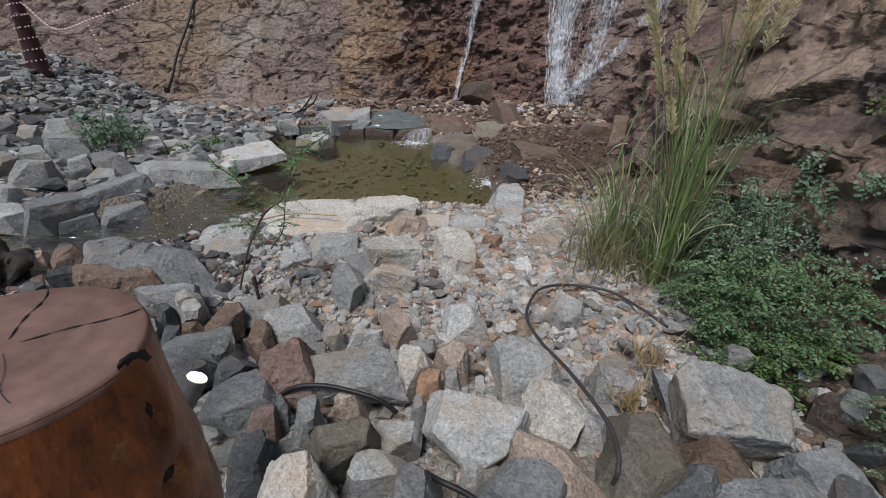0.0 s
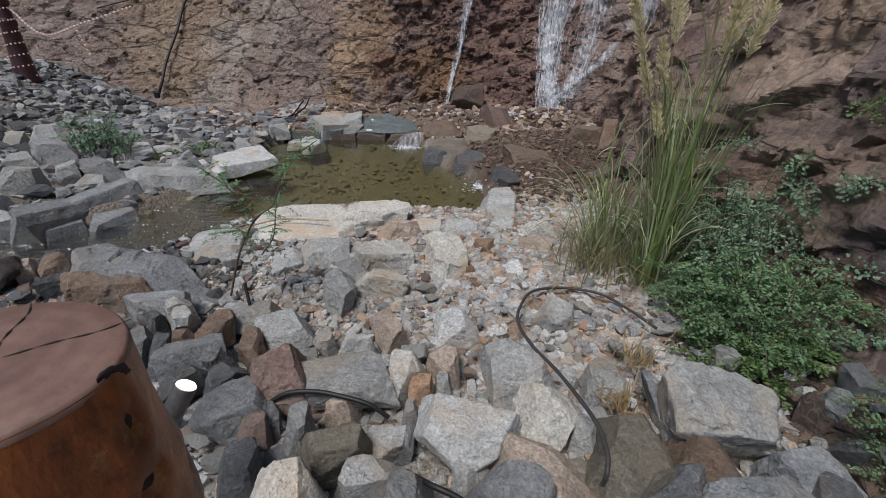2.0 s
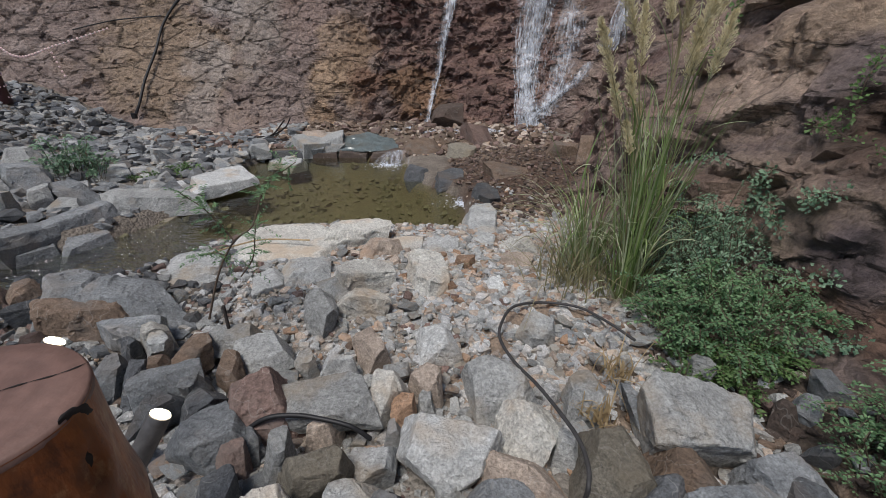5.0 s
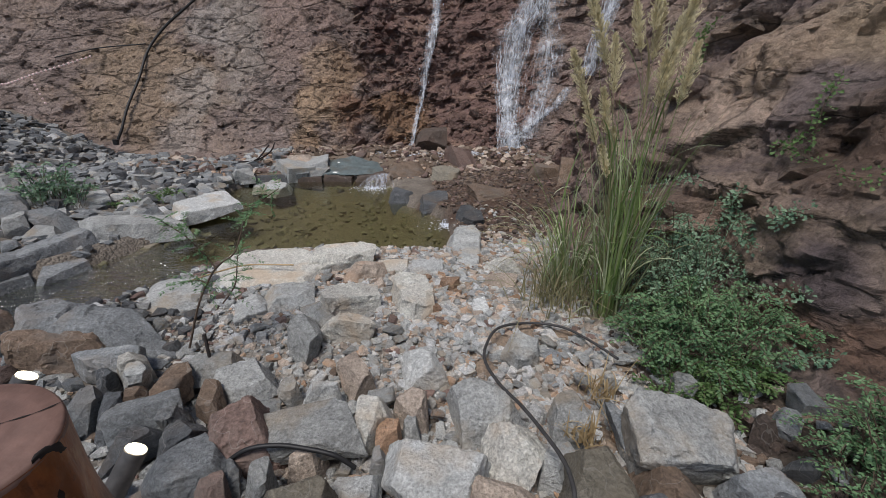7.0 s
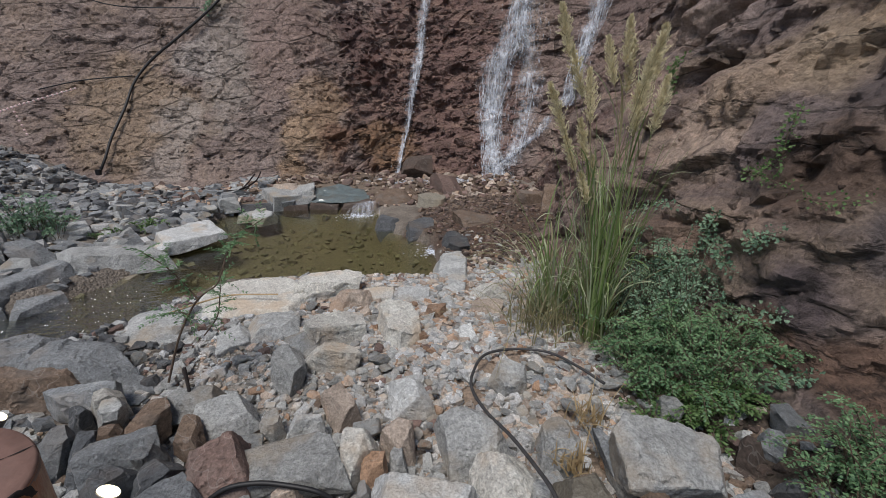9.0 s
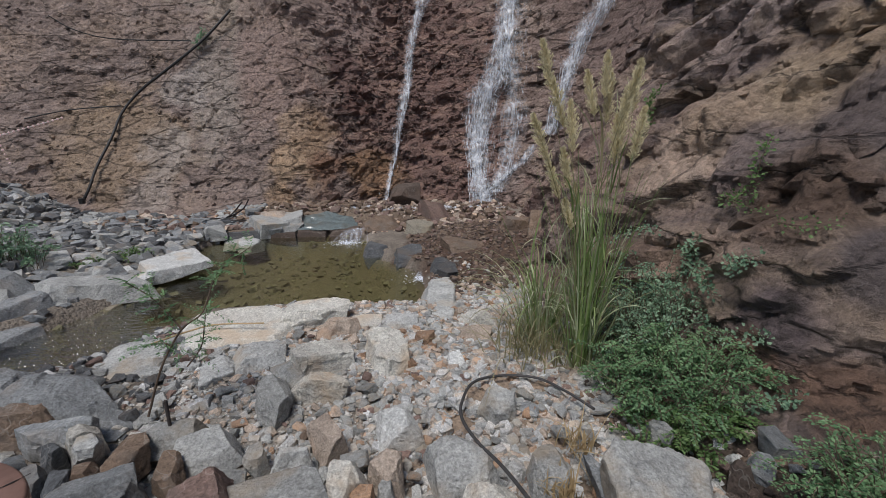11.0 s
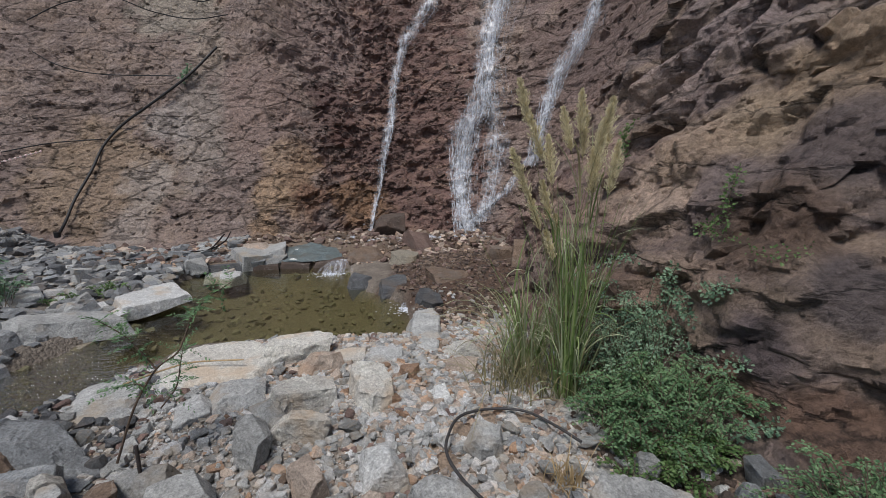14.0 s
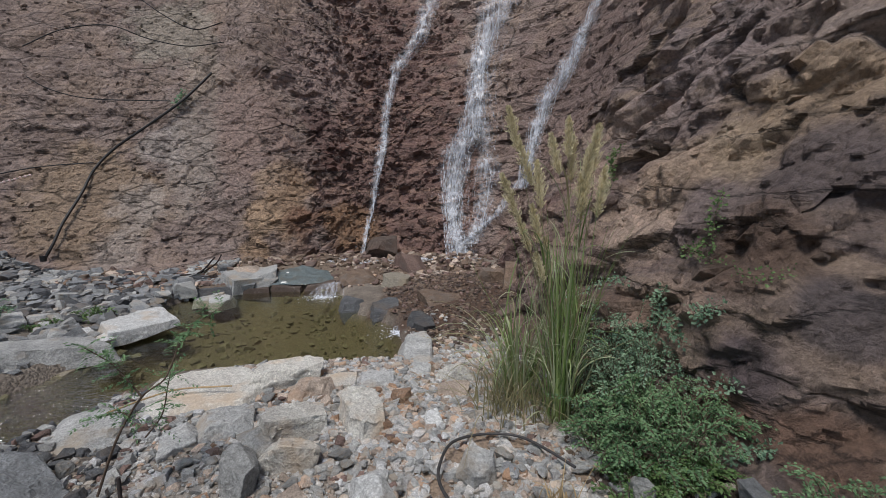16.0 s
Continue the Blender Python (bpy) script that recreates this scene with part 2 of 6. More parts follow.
def cliff_material(name="cliff_rock", broken=False):
    """Shale and crumbling earth: grey-brown scree, a reddish wet band round the falls, ochre and purple-grey beds on the near wall."""
    m, n, l = material(name)
    bsdf = n["Principled BSDF"]
    geo = n.new("ShaderNodeNewGeometry").outputs["Position"]
    tilt = n.new("ShaderNodeMapping")
    tilt.inputs["Rotation"].default_value = (0.0, radians(24), radians(10))
    tilt.inputs["Scale"].default_value = (0.5, 0.5, 1.7)
    l.new(geo, tilt.inputs["Vector"])
    beds = node(n, "TexNoise", Scale=2.4, Detail=7.0, Roughness=0.62, Distortion=0.4)
    l.new(tilt.outputs[0], beds.inputs["Vector"])
    broad, grain, crumbs = node(n, "TexNoise", Scale=0.9, Detail=6.0, Roughness=0.6), node(n, "TexNoise", Scale=32.0, Detail=6.0, Roughness=0.75), node(n, "TexVoronoi", Scale=13.0)
    for t in (broad, grain, crumbs):
        l.new(geo, t.inputs["Vector"])
    scree = ramp(n, l, beds.outputs[0], (0.28, (0.17, 0.136, 0.122)), (0.5, (0.285, 0.232, 0.206)), (0.72, (0.39, 0.335, 0.305)))
    scree = mixed(n, l, ramp(n, l, broad.outputs[0], (0.45, (0.0,)), (0.62, (0.7,))), scree, (0.36, 0.285, 0.225))
    wall = ramp(n, l, beds.outputs[0], (0.25, (0.15, 0.125, 0.122)), (0.42, (0.23, 0.188, 0.172)), (0.55, (0.33, 0.262, 0.205)), (0.75, (0.44, 0.355, 0.275)))
    wall = mixed(n, l, ramp(n, l, broad.outputs[0], (0.48, (0.0,)), (0.6, (0.5,))), wall, (0.18, 0.145, 0.142))
    c = mixed(n, l, zone(n, l, (0.55, 0.45, 0.35), (4.2, 3.0, 1.5), 2.1), scree, wall)
    red = ramp(n, l, beds.outputs[0], (0.28, (0.11, 0.07, 0.064)), (0.52, (0.225, 0.15, 0.128)), (0.74, (0.37, 0.265, 0.205)))
    wet = zone(n, l, (0.9, 0.25, 0.22), (1.1, 10.5, 2.5), 2.2)
    c = mixed(n, l, wet, c, red)
    # beds and stains of other colour, and the shade of one hollow
    for centre, radius, squash, colour, amount in (((-4.3, 11.6, 5.6), 0.8, (0.7, 0.5, 0.7), (0.38, 0.36, 0.30), 0.75), ((-3.5, 10.2, 2.4), 0.7, (1.0, 0.4, 0.45), (0.39, 0.36, 0.32), 0.7),
                                                   ((-3.35, 10.9, 4.4), 0.4, (1.0, 0.4, 0.5), (0.40, 0.35, 0.29), 0.7), ((-1.5, 9.8, 1.5), 0.6, (1.0, 0.4, 0.55), (0.42, 0.30, 0.19), 0.75),
                                                   ((-0.9, 11.5, 4.9), 1.0, (0.9, 0.3, 0.7), (0.32, 0.25, 0.225), 0.8), ((-2.2, 10.2, 3.0), 0.9, (1.0, 0.3, 0.6), (0.33, 0.25, 0.218), 0.7),
                                                   ((-5.2, 9.9, 1.4), 1.3, (0.8, 0.4, 1.0), (0.36, 0.28, 0.19), 0.7), ((5.0, 9.3, 4.6), 1.7, (0.8, 0.7, 0.6), (0.2, 0.15, 0.135), 0.8), ((4.2, 8.0, 2.0), 1.0, (0.8, 0.5, 0.6), (0.25, 0.185, 0.155), 0.8),
                                                   ((-4.12, 10.23, 2.58), 0.55, (1, 0.5, 1), (0.420, 0.390, 0.360), 0.85),
                                                   ((-4.34, 9.64, 1.34), 0.55, (1, 0.5, 1), (0.420, 0.385, 0.345), 0.85),
                                                   ((-4.54, 9.20, 0.46), 0.50, (1, 0.5, 1), (0.400, 0.360, 0.320), 0.85),
                                                   ((-1.72, 9.47, 1.98), 0.40, (1, 0.5, 1), (0.430, 0.330, 0.240), 0.85),
                                                   ((-1.90, 9.21, 1.06), 0.45, (1, 0.5, 1), (0.450, 0.335, 0.225), 0.85),
                                                   ((-2.00, 9.17, 0.34), 0.40, (1, 0.5, 1), (0.400, 0.290, 0.190), 0.85),
                                                   ((-0.50, 10.66, 2.50), 0.42, (1, 0.5, 1), (0.130, 0.072, 0.060), 0.85),
                                                   ((-0.80, 10.94, 3.46), 0.50, (1, 0.5, 1), (0.150, 0.095, 0.085), 0.85),
                                                   ((-1.08, 9.53, 1.06), 0.40, (1, 0.5, 1), (0.250, 0.150, 0.100), 0.85),
                                                   ((-0.1, 10.2, 0.9), 0.6, (0.8, 0.4, 0.9), (0.27, 0.17, 0.09), 0.7),
                                                   ((3.45, 2.44, 2.70), 0.50, (1, 1, 1), (0.400, 0.335, 0.290), 0.8),
                                                   ((2.99, 3.88, 2.38), 0.50, (1, 1, 1), (0.430, 0.345, 0.295), 0.8),
                                                   ((2.63, 4.15, 1.78), 0.40, (1, 1, 1), (0.400, 0.300, 0.250), 0.8),
                                                   ((2.40, 3.01, 1.34), 0.40, (1, 1, 1), (0.560, 0.450, 0.360), 0.85),
                                                   ((2.86, 2.61, 1.90), 0.45, (1, 1, 1), (0.460, 0.370, 0.265), 0.85),
                                                   ((3.19, 2.30, 2.22), 0.42, (1, 1, 1), (0.430, 0.335, 0.235), 0.85),
                                                   ((2.62, 2.92, 1.66), 0.30, (1, 1, 1), (0.450, 0.350, 0.260), 0.85),
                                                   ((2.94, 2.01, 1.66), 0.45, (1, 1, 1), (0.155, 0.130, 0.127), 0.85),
                                                   # brown hollow under the ledge, its shade put into the colour
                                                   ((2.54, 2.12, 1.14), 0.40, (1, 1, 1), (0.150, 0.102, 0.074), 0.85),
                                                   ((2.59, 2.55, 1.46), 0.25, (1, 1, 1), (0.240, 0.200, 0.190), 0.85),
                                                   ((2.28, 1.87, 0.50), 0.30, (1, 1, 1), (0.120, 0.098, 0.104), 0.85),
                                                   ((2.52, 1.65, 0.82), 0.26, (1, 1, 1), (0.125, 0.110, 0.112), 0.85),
                                                   ((2.15, 2.38, 0.78), 0.30, (1, 1, 1), (0.380, 0.295, 0.235), 0.85),
                                                   ((3.29, 3.47, 2.86), 0.70, (1, 1, 1), (0.310, 0.260, 0.250), 0.85),
                                                   ((1.96, 2.70, 0.58), 0.35, (1, 1, 1), (0.330, 0.240, 0.185), 0.85),
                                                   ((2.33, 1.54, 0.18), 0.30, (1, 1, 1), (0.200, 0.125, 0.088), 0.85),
                                                   ((2.16, 1.93, 0.22), 0.20, (1, 1, 1), (0.270, 0.170, 0.125), 0.85)):
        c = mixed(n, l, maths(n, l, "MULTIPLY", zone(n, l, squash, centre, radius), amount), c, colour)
    c = mixed(n, l, 1.0, c, ramp(n, l, grain.outputs[0], (0.3, (0.6,)), (0.72, (1.4,))), "MULTIPLY")
    c = mixed(n, l, 0.45, c, ramp(n, l, crumbs.outputs["Color"], (0.1, (0.55,)), (0.9, (1.35,))), "MULTIPLY")
    joints = node(n, "TexVoronoi", Scale=1.5, Randomness=0.95)
    joints.feature = "DISTANCE_TO_EDGE"
    warp = n.new("ShaderNodeVectorMath")
    warp.operation = "ADD"
    l.new(tilt.outputs[0], warp.inputs[0])
    l.new(maths(n, l, "MULTIPLY", beds.outputs[0], 0.5), warp.inputs[1])
    l.new(warp.outputs[0], joints.inputs["Vector"])
    gap = ramp(n, l, joints.outputs["Distance"], (0.0, (0.0,)), (0.035, (1.0,)))
    c = mixed(n, l, 0.6, c, gap, "MULTIPLY")
    c = mixed(n, l, 1.0, c, (1.05, 0.985, 0.965), "MULTIPLY")
    own = n.new("ShaderNodeHueSaturation")
    own.inputs["Value"].default_value = 1.0
    if broken:
        l.new(maths(n, l, "ADD", maths(n, l, "MULTIPLY", n.new("ShaderNodeNewGeometry").outputs["Random Per Island"], 0.7), 0.55), own.inputs["Value"])
    l.new(c, own.inputs["Color"])
    l.new(own.outputs[0], bsdf.inputs["Base Color"])
    l.new(maths(n, l, "SUBTRACT", 0.9, maths(n, l, "MULTIPLY", wet, 0.45)), bsdf.inputs["Roughness"])
    bump = node(n, "Bump", Strength=1.0, Distance=0.06)
    l.new(maths(n, l, "ADD", grain.outputs[0], maths(n, l, "ADD", maths(n, l, "ADD", beds.outputs[0], maths(n, l, "MULTIPLY", gap, 0.5)), maths(n, l, "MULTIPLY", crumbs.outputs["Distance"], -0.8))), bump.inputs["Height"])
    l.new(bump.outputs[0], bsdf.inputs["Normal"])
    return m


def water_material():
    m, n, l = material("pool_water")
    out = n["Material Output"]
    n.remove(n["Principled BSDF"])
    geo = n.new("ShaderNodeNewGeometry").outputs["Position"]
    ripple, swell = node(n, "TexNoise", Scale=5.5, Detail=1.5, Distortion=0.8), node(n, "TexNoise", Scale=24.0, Detail=2.0)
    stretch = n.new("ShaderNodeMapping")
    stretch.inputs["Scale"].default_value = (1.0, 2.4, 1.0)
    l.new(geo, stretch.inputs["Vector"])
    for t in (ripple, swell):
        l.new(stretch.outputs[0], t.inputs["Vector"])
    bump = node(n, "Bump", Strength=0.35, Distance=0.012)
    l.new(maths(n, l, "ADD", ripple.outputs[0], maths(n, l, "MULTIPLY", swell.outputs[0], 0.3)), bump.inputs["Height"])
    l.new(maths(n, l, "ADD", 0.4, maths(n, l, "MULTIPLY", zone(n, l, (1, 1, 0), (-2.6, 3.0, 0), 1.2), 0.6)), bump.inputs["Strength"])
    l.new(maths(n, l, "ADD", 0.012, maths(n, l, "MULTIPLY", zone(n, l, (1, 1, 0), (-2.6, 3.0, 0), 1.2), 0.06)), bump.inputs["Distance"])
    clear, gloss, mix = n.new("ShaderNodeBsdfTransparent"), n.new("ShaderNodeBsdfGlossy"), n.new("ShaderNodeMixShader")
    clear.inputs[0].default_value, gloss.inputs["Roughness"].default_value = (0.82, 0.84, 0.68, 1), 0.09
    fresnel = node(n, "Fresnel", IOR=1.42)
    l.new(bump.outputs[0], gloss.inputs["Normal"])
    l.new(bump.outputs[0], fresnel.inputs["Normal"])
    # gloss raised above Fresnel along the stream to add bright ripple reflections
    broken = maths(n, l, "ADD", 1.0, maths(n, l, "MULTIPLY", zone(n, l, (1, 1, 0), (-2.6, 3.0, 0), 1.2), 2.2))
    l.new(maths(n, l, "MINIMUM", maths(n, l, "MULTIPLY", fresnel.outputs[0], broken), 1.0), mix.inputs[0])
    l.new(clear.outputs[0], mix.inputs[1])
    l.new(gloss.outputs[0], mix.inputs[2])
    l.new(mix.outputs[0], out.inputs["Surface"])
    return m


def foam_material(name, cover, top, sheet=False):
    """Falling water: white broken threads and clots with gaps that show the rock; a sheet thins out towards its sides."""
    m, n, l = material(name)
    bsdf = n["Principled BSDF"]
    bsdf.inputs["Base Color"].default_value, bsdf.inputs["Roughness"].default_value = (0.78, 0.82, 0.88, 1), 0.3
    geo = n.new("ShaderNodeNewGeometry").outputs["Position"]
    stretch = n.new("ShaderNodeMapping")
    stretch.inputs["Scale"].default_value = (13.0, 7.0, 2.6) if sheet else (22.0, 12.0, 2.0)
    l.new(geo, stretch.inputs["Vector"])
    t = node(n, "TexNoise", Scale=1.0, Detail=4.0, Roughness=0.62, Distortion=0.8 if sheet else 0.0)
    l.new(stretch.outputs[0], t.inputs["Vector"])
    alpha = ramp(n, l, t.outputs[0], (0.46 - cover, (0.03,)), (0.7 - cover, (top,)))
    if sheet:
        uv = n.new("ShaderNodeSeparateXYZ")
        l.new(n.new("ShaderNodeUVMap").outputs[0], uv.inputs[0])
        side = maths(n, l, "ABSOLUTE", maths(n, l, "SUBTRACT", uv.outputs[0], 0.5))
        clots = node(n, "TexNoise", Scale=2.6, Detail=4.0, Roughness=0.6)
        l.new(geo, clots.inputs["Vector"])
        side = maths(n, l, "ADD", side, maths(n, l, "MULTIPLY", maths(n, l, "SUBTRACT", clots.outputs[0], 0.5), 0.9))
        alpha = maths(n, l, "MULTIPLY", alpha, ramp(n, l, side, (0.05, (1.0,)), (0.42, (0.0,))))
    l.new(alpha, bsdf.inputs["Alpha"])
    return m


def wood_material(name, end):
    m, n, l = material(name)
    bsdf = n["Principled BSDF"]
    where = n.new("ShaderNodeTexCoord").outputs["Object"]
    stretch = n.new("ShaderNodeMapping")
    stretch.inputs["Scale"].default_value = (1, 1, 1) if end else (1, 1, 0.4)
    l.new(where, stretch.inputs["Vector"])
    fine, broad = node(n, "TexNoise", Scale=70.0, Detail=5.0), node(n, "TexNoise", Scale=15.0, Detail=6.0, Roughness=0.62)
    for t in (fine, broad):
        l.new(stretch.outputs[0], t.inputs["Vector"])
    if end:
        c = ramp(n, l, broad.outputs[0], (0.3, (0.14, 0.078, 0.062)), (0.72, (0.22, 0.132, 0.105)))
        rings = node(n, "TexWave", Scale=26.0, Distortion=2.5, Detail=2.0)
        rings.wave_type, rings.rings_direction = "RINGS", "Z"
        l.new(where, rings.inputs["Vector"])
        c = mixed(n, l, 0.25, c, ramp(n, l, rings.outputs[0], (0.2, (0.8,)), (0.8, (1.15,))), "MULTIPLY")
        bsdf.inputs["Roughness"].default_value = 0.62
    else:
        c = ramp(n, l, broad.outputs[0], (0.32, (0.06, 0.016, 0.007)), (0.48, (0.24, 0.068, 0.014)), (0.66, (0.5, 0.2, 0.055)))
        bsdf.inputs["Roughness"].default_value, bsdf.inputs["Coat Weight"].default_value, bsdf.inputs["Coat Roughness"].default_value = 0.5, 0.12, 0.3
    if not end:
        worn = node(n, "TexNoise", Scale=38.0, Detail=7.0, Roughness=0.7)
        l.new(where, worn.inputs["Vector"])
        c = mixed(n, l, ramp(n, l, worn.outputs[0], (0.54, (0.0,)), (0.66, (0.55,))), c, (0.46, 0.26, 0.12))
        c = mixed(n, l, ramp(n, l, worn.outputs[0], (0.34, (0.7,)), (0.44, (0.0,))), c, (0.055, 0.014, 0.007))
    c = mixed(n, l, 0.6 if end else 0.85, c, ramp(n, l, fine.outputs[0], (0.3, (0.7,)), (0.7, (1.25,))), "MULTIPLY")
    l.new(c, bsdf.inputs["Base Color"])
    bump = node(n, "Bump", Strength=0.35 if end else 0.6, Distance=0.004)
    l.new(maths(n, l, "ADD", fine.outputs[0], broad.outputs[0]), bump.inputs["Height"])
    l.new(bump.outputs[0], bsdf.inputs["Normal"])
    return m


def plain_material(name, colour, rough=0.6, metal=0.0, vary=0.25, scale=40.0, emit=None):
    m, n, l = material(name)
    bsdf = n["Principled BSDF"]
    t = node(n, "TexNoise", Scale=scale, Detail=4.0)
    l.new(n.new("ShaderNodeTexCoord").outputs["Object"], t.inputs["Vector"])
    c = ramp(n, l, t.outputs[0], (0.3, tuple(v * (1 - vary) for v in colour)), (0.7, tuple(min(1, v * (1 + vary)) for v in colour)))
    l.new(c, bsdf.inputs["Base Color"])
    bsdf.inputs["Roughness"].default_value, bsdf.inputs["Metallic"].default_value = rough, metal
    if emit:
        bsdf.inputs["Emission Color"].default_value, bsdf.inputs["Emission Strength"].default_value = (*colour, 1), emit
    return m


def leaf_material(name, a, b):
    """Leaves that differ one from the next and let a little light through."""
    m, n, l = material(name)
    bsdf = n["Principled BSDF"]
    own = n.new("ShaderNodeNewGeometry").outputs["Random Per Island"]
    t = node(n, "TexNoise", Scale=5.0, Detail=3.0)
    l.new(n.new("ShaderNodeNewGeometry").outputs["Position"], t.inputs["Vector"])
    c = ramp(n, l, maths(n, l, "ADD", maths(n, l, "MULTIPLY", own, 0.7), maths(n, l, "MULTIPLY", maths(n, l, "SUBTRACT", t.outputs[0], 0.35), 0.9)), (0.1, a), (0.9, b))
    l.new(c, bsdf.inputs["Base Color"])
    bsdf.inputs["Roughness"].default_value = 0.55
    glow, mix = n.new("ShaderNodeBsdfTranslucent"), n.new("ShaderNodeMixShader")
    l.new(c, glow.inputs[0])
    mix.inputs[0].default_value = 0.32
    l.new(bsdf.outputs[0], mix.inputs[1])
    l.new(glow.outputs[0], mix.inputs[2])
    l.new(mix.outputs[0], n["Material Output"].inputs["Surface"])
    return m


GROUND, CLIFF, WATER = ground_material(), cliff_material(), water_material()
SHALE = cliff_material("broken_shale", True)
FALL, SPLASH = foam_material("falling_water", 0.0, 0.4), foam_material("splash_water", 0.06, 0.6)
FOAM = foam_material("white_foam", 0.14, 0.92)
VEIL = foam_material("veil_of_water", 0.04, 0.56, True)
WOOD_END, WOOD = wood_material("sawn_end", True), wood_material("varnished_log", False)
HOSE = plain_material("black_hose", (0.014, 0.014, 0.015), 0.55)
DUSTY_HOSE = plain_material("dusty_hose", (0.045, 0.043, 0.043), 0.65)
CHARRED = plain_material("dark_bark", (0.035, 0.028, 0.026), 0.85, vary=0.6, scale=25.0)
LAMP_PAINT = plain_material("maroon_paint", (0.045, 0.012, 0.014), 0.45)
CABLE = plain_material("pale_cable", (0.5, 0.45, 0.43), 0.6)
BULB = plain_material("small_bulb", (0.9, 0.62, 0.6), 0.4)
HOUSING = plain_material("spot_housing", (0.10, 0.095, 0.095), 0.45, metal=0.4)
SPOT_GLASS = plain_material("lit_lens", (1.0, 0.9, 0.66), 0.3, vary=0.0, emit=4.0)
BLADE = leaf_material("reed_blade", (0.12, 0.2, 0.055), (0.33, 0.43, 0.17))
DRY_BLADE = leaf_material("dry_blade", (0.20, 0.19, 0.10), (0.36, 0.32, 0.18))
PLUME = leaf_material("seed_plume", (0.56, 0.5, 0.31), (0.84, 0.77, 0.54))
PALE_BLADE = leaf_material("pale_blade", (0.34, 0.39, 0.22), (0.56, 0.6, 0.4))
LEAF = leaf_material("bramble_leaf", (0.085, 0.18, 0.085), (0.235, 0.385, 0.185))
BRIGHT_LEAF = leaf_material("young_leaf", (0.08, 0.16, 0.05), (0.19, 0.3, 0.11))
DULL_LEAF = leaf_material("dusty_leaf", (0.14, 0.25, 0.16), (0.32, 0.46, 0.3))
STRAW_BLADE = leaf_material("straw_blade", (0.34, 0.25, 0.13), (0.56, 0.43, 0.25))
TWIG = plain_material("twig", (0.12, 0.085, 0.06), 0.85)
STRAW = plain_material("straw", (0.42, 0.31, 0.17), 0.85)
# ---- terrain: heights of the ground and the shape of the cliff ----
POOL = np.array([(0.52, 3.8), (-0.2, 3.82), (-0.85, 3.9), (-1.5, 3.8), (-1.85, 2.98), (-2.1, 2.62), (-2.75, 2.42),
                 (-3.7, 2.2), (-6.0, 1.5), (-6.2, 2.3), (-4.6, 2.75), (-3.4, 3.0), (-2.8, 3.35), (-2.5, 3.95),
                 (-2.4, 5.0), (-2.65, 6.7), (-2.4, 7.35), (-1.5, 7.6), (-0.3, 7.5), (0.05, 5.8), (0.55, 5.0)])
WATER_Z = -0.12


def smooth(a, b, v):
    t = np.clip((v - a) / (b - a), 0, 1)
    return t * t * (3 - 2 * t)


def pool_distance(x, y):
    """Distance to the pool's rim, negative inside."""
    x, y = np.asarray(x, float), np.asarray(y, float)
    best, inside = np.full(x.shape, 1e9), np.zeros(x.shape, bool)
    for a, b in zip(POOL, np.roll(POOL, -1, 0)):
        e = b - a
        t = np.clip(((x - a[0]) * e[0] + (y - a[1]) * e[1]) / (e @ e), 0, 1)
        best = np.minimum(best, np.hypot(x - a[0] - t * e[0], y - a[1] - t * e[1]))
        cross = (a[1] > y) != (b[1] > y)
        if e[1]:
            inside ^= cross & (x < a[0] + (y - a[1]) * e[0] / e[1])
    return np.where(inside, -best, best)


TABLE = np.random.RandomState(7).rand(1024, 4)


def cell_noise(u, v, seed, sharp=16.0):
    """Broken facets: jittered cells, each a tilted plane, with steep joints between them."""
    iu, iv = np.floor(u).astype(int), np.floor(v).astype(int)
    total, weight = np.zeros(u.shape), np.full(u.shape, 1e-12)
    for du in (-1, 0, 1):
        for dv in (-1, 0, 1):
            cu, cv = iu + du, iv + dv
            k = (cu * 73 + cv * 157 + seed * 31 + (cu * cv) % 29) % 1024
            r, g = TABLE[k], TABLE[(k * 7 + cu * 13 + 5) % 1024]
            pu, pv = u - cu - r[..., 0], v - cv - r[..., 1]
            w = np.exp(-sharp * (pu * pu + pv * pv))
            total += w * ((r[..., 2] - 0.5) * 1.2 + (g[..., 0] - 0.5) * pu * 1.8 + (g[..., 1] - 0.5) * pv * 1.8)
            weight += w
    return total / weight


def value_noise(x, y, seed=0):
    ix, iy = np.floor(x).astype(int), np.floor(y).astype(int)
    fx, fy = x - ix, y - iy
    fx, fy = fx * fx * (3 - 2 * fx), fy * fy * (3 - 2 * fy)

    def r(a, b):
        return TABLE[(a * 127 + b * 311 + seed * 53 + (a * b) % 37) % 1024, 0]
    return (r(ix, iy) * (1 - fx) + r(ix + 1, iy) * fx) * (1 - fy) + (r(ix, iy + 1) * (1 - fx) + r(ix + 1, iy + 1) * fx) * fy - 0.5


def rubble_depth(x, y):
    """How far the earth lies below the tops of the heaped stones in front."""
    return 0.1 * smooth(2.5, 1.9, y + 0.25 * np.maximum(x, 0)) * smooth(1.9, 1.5, x)


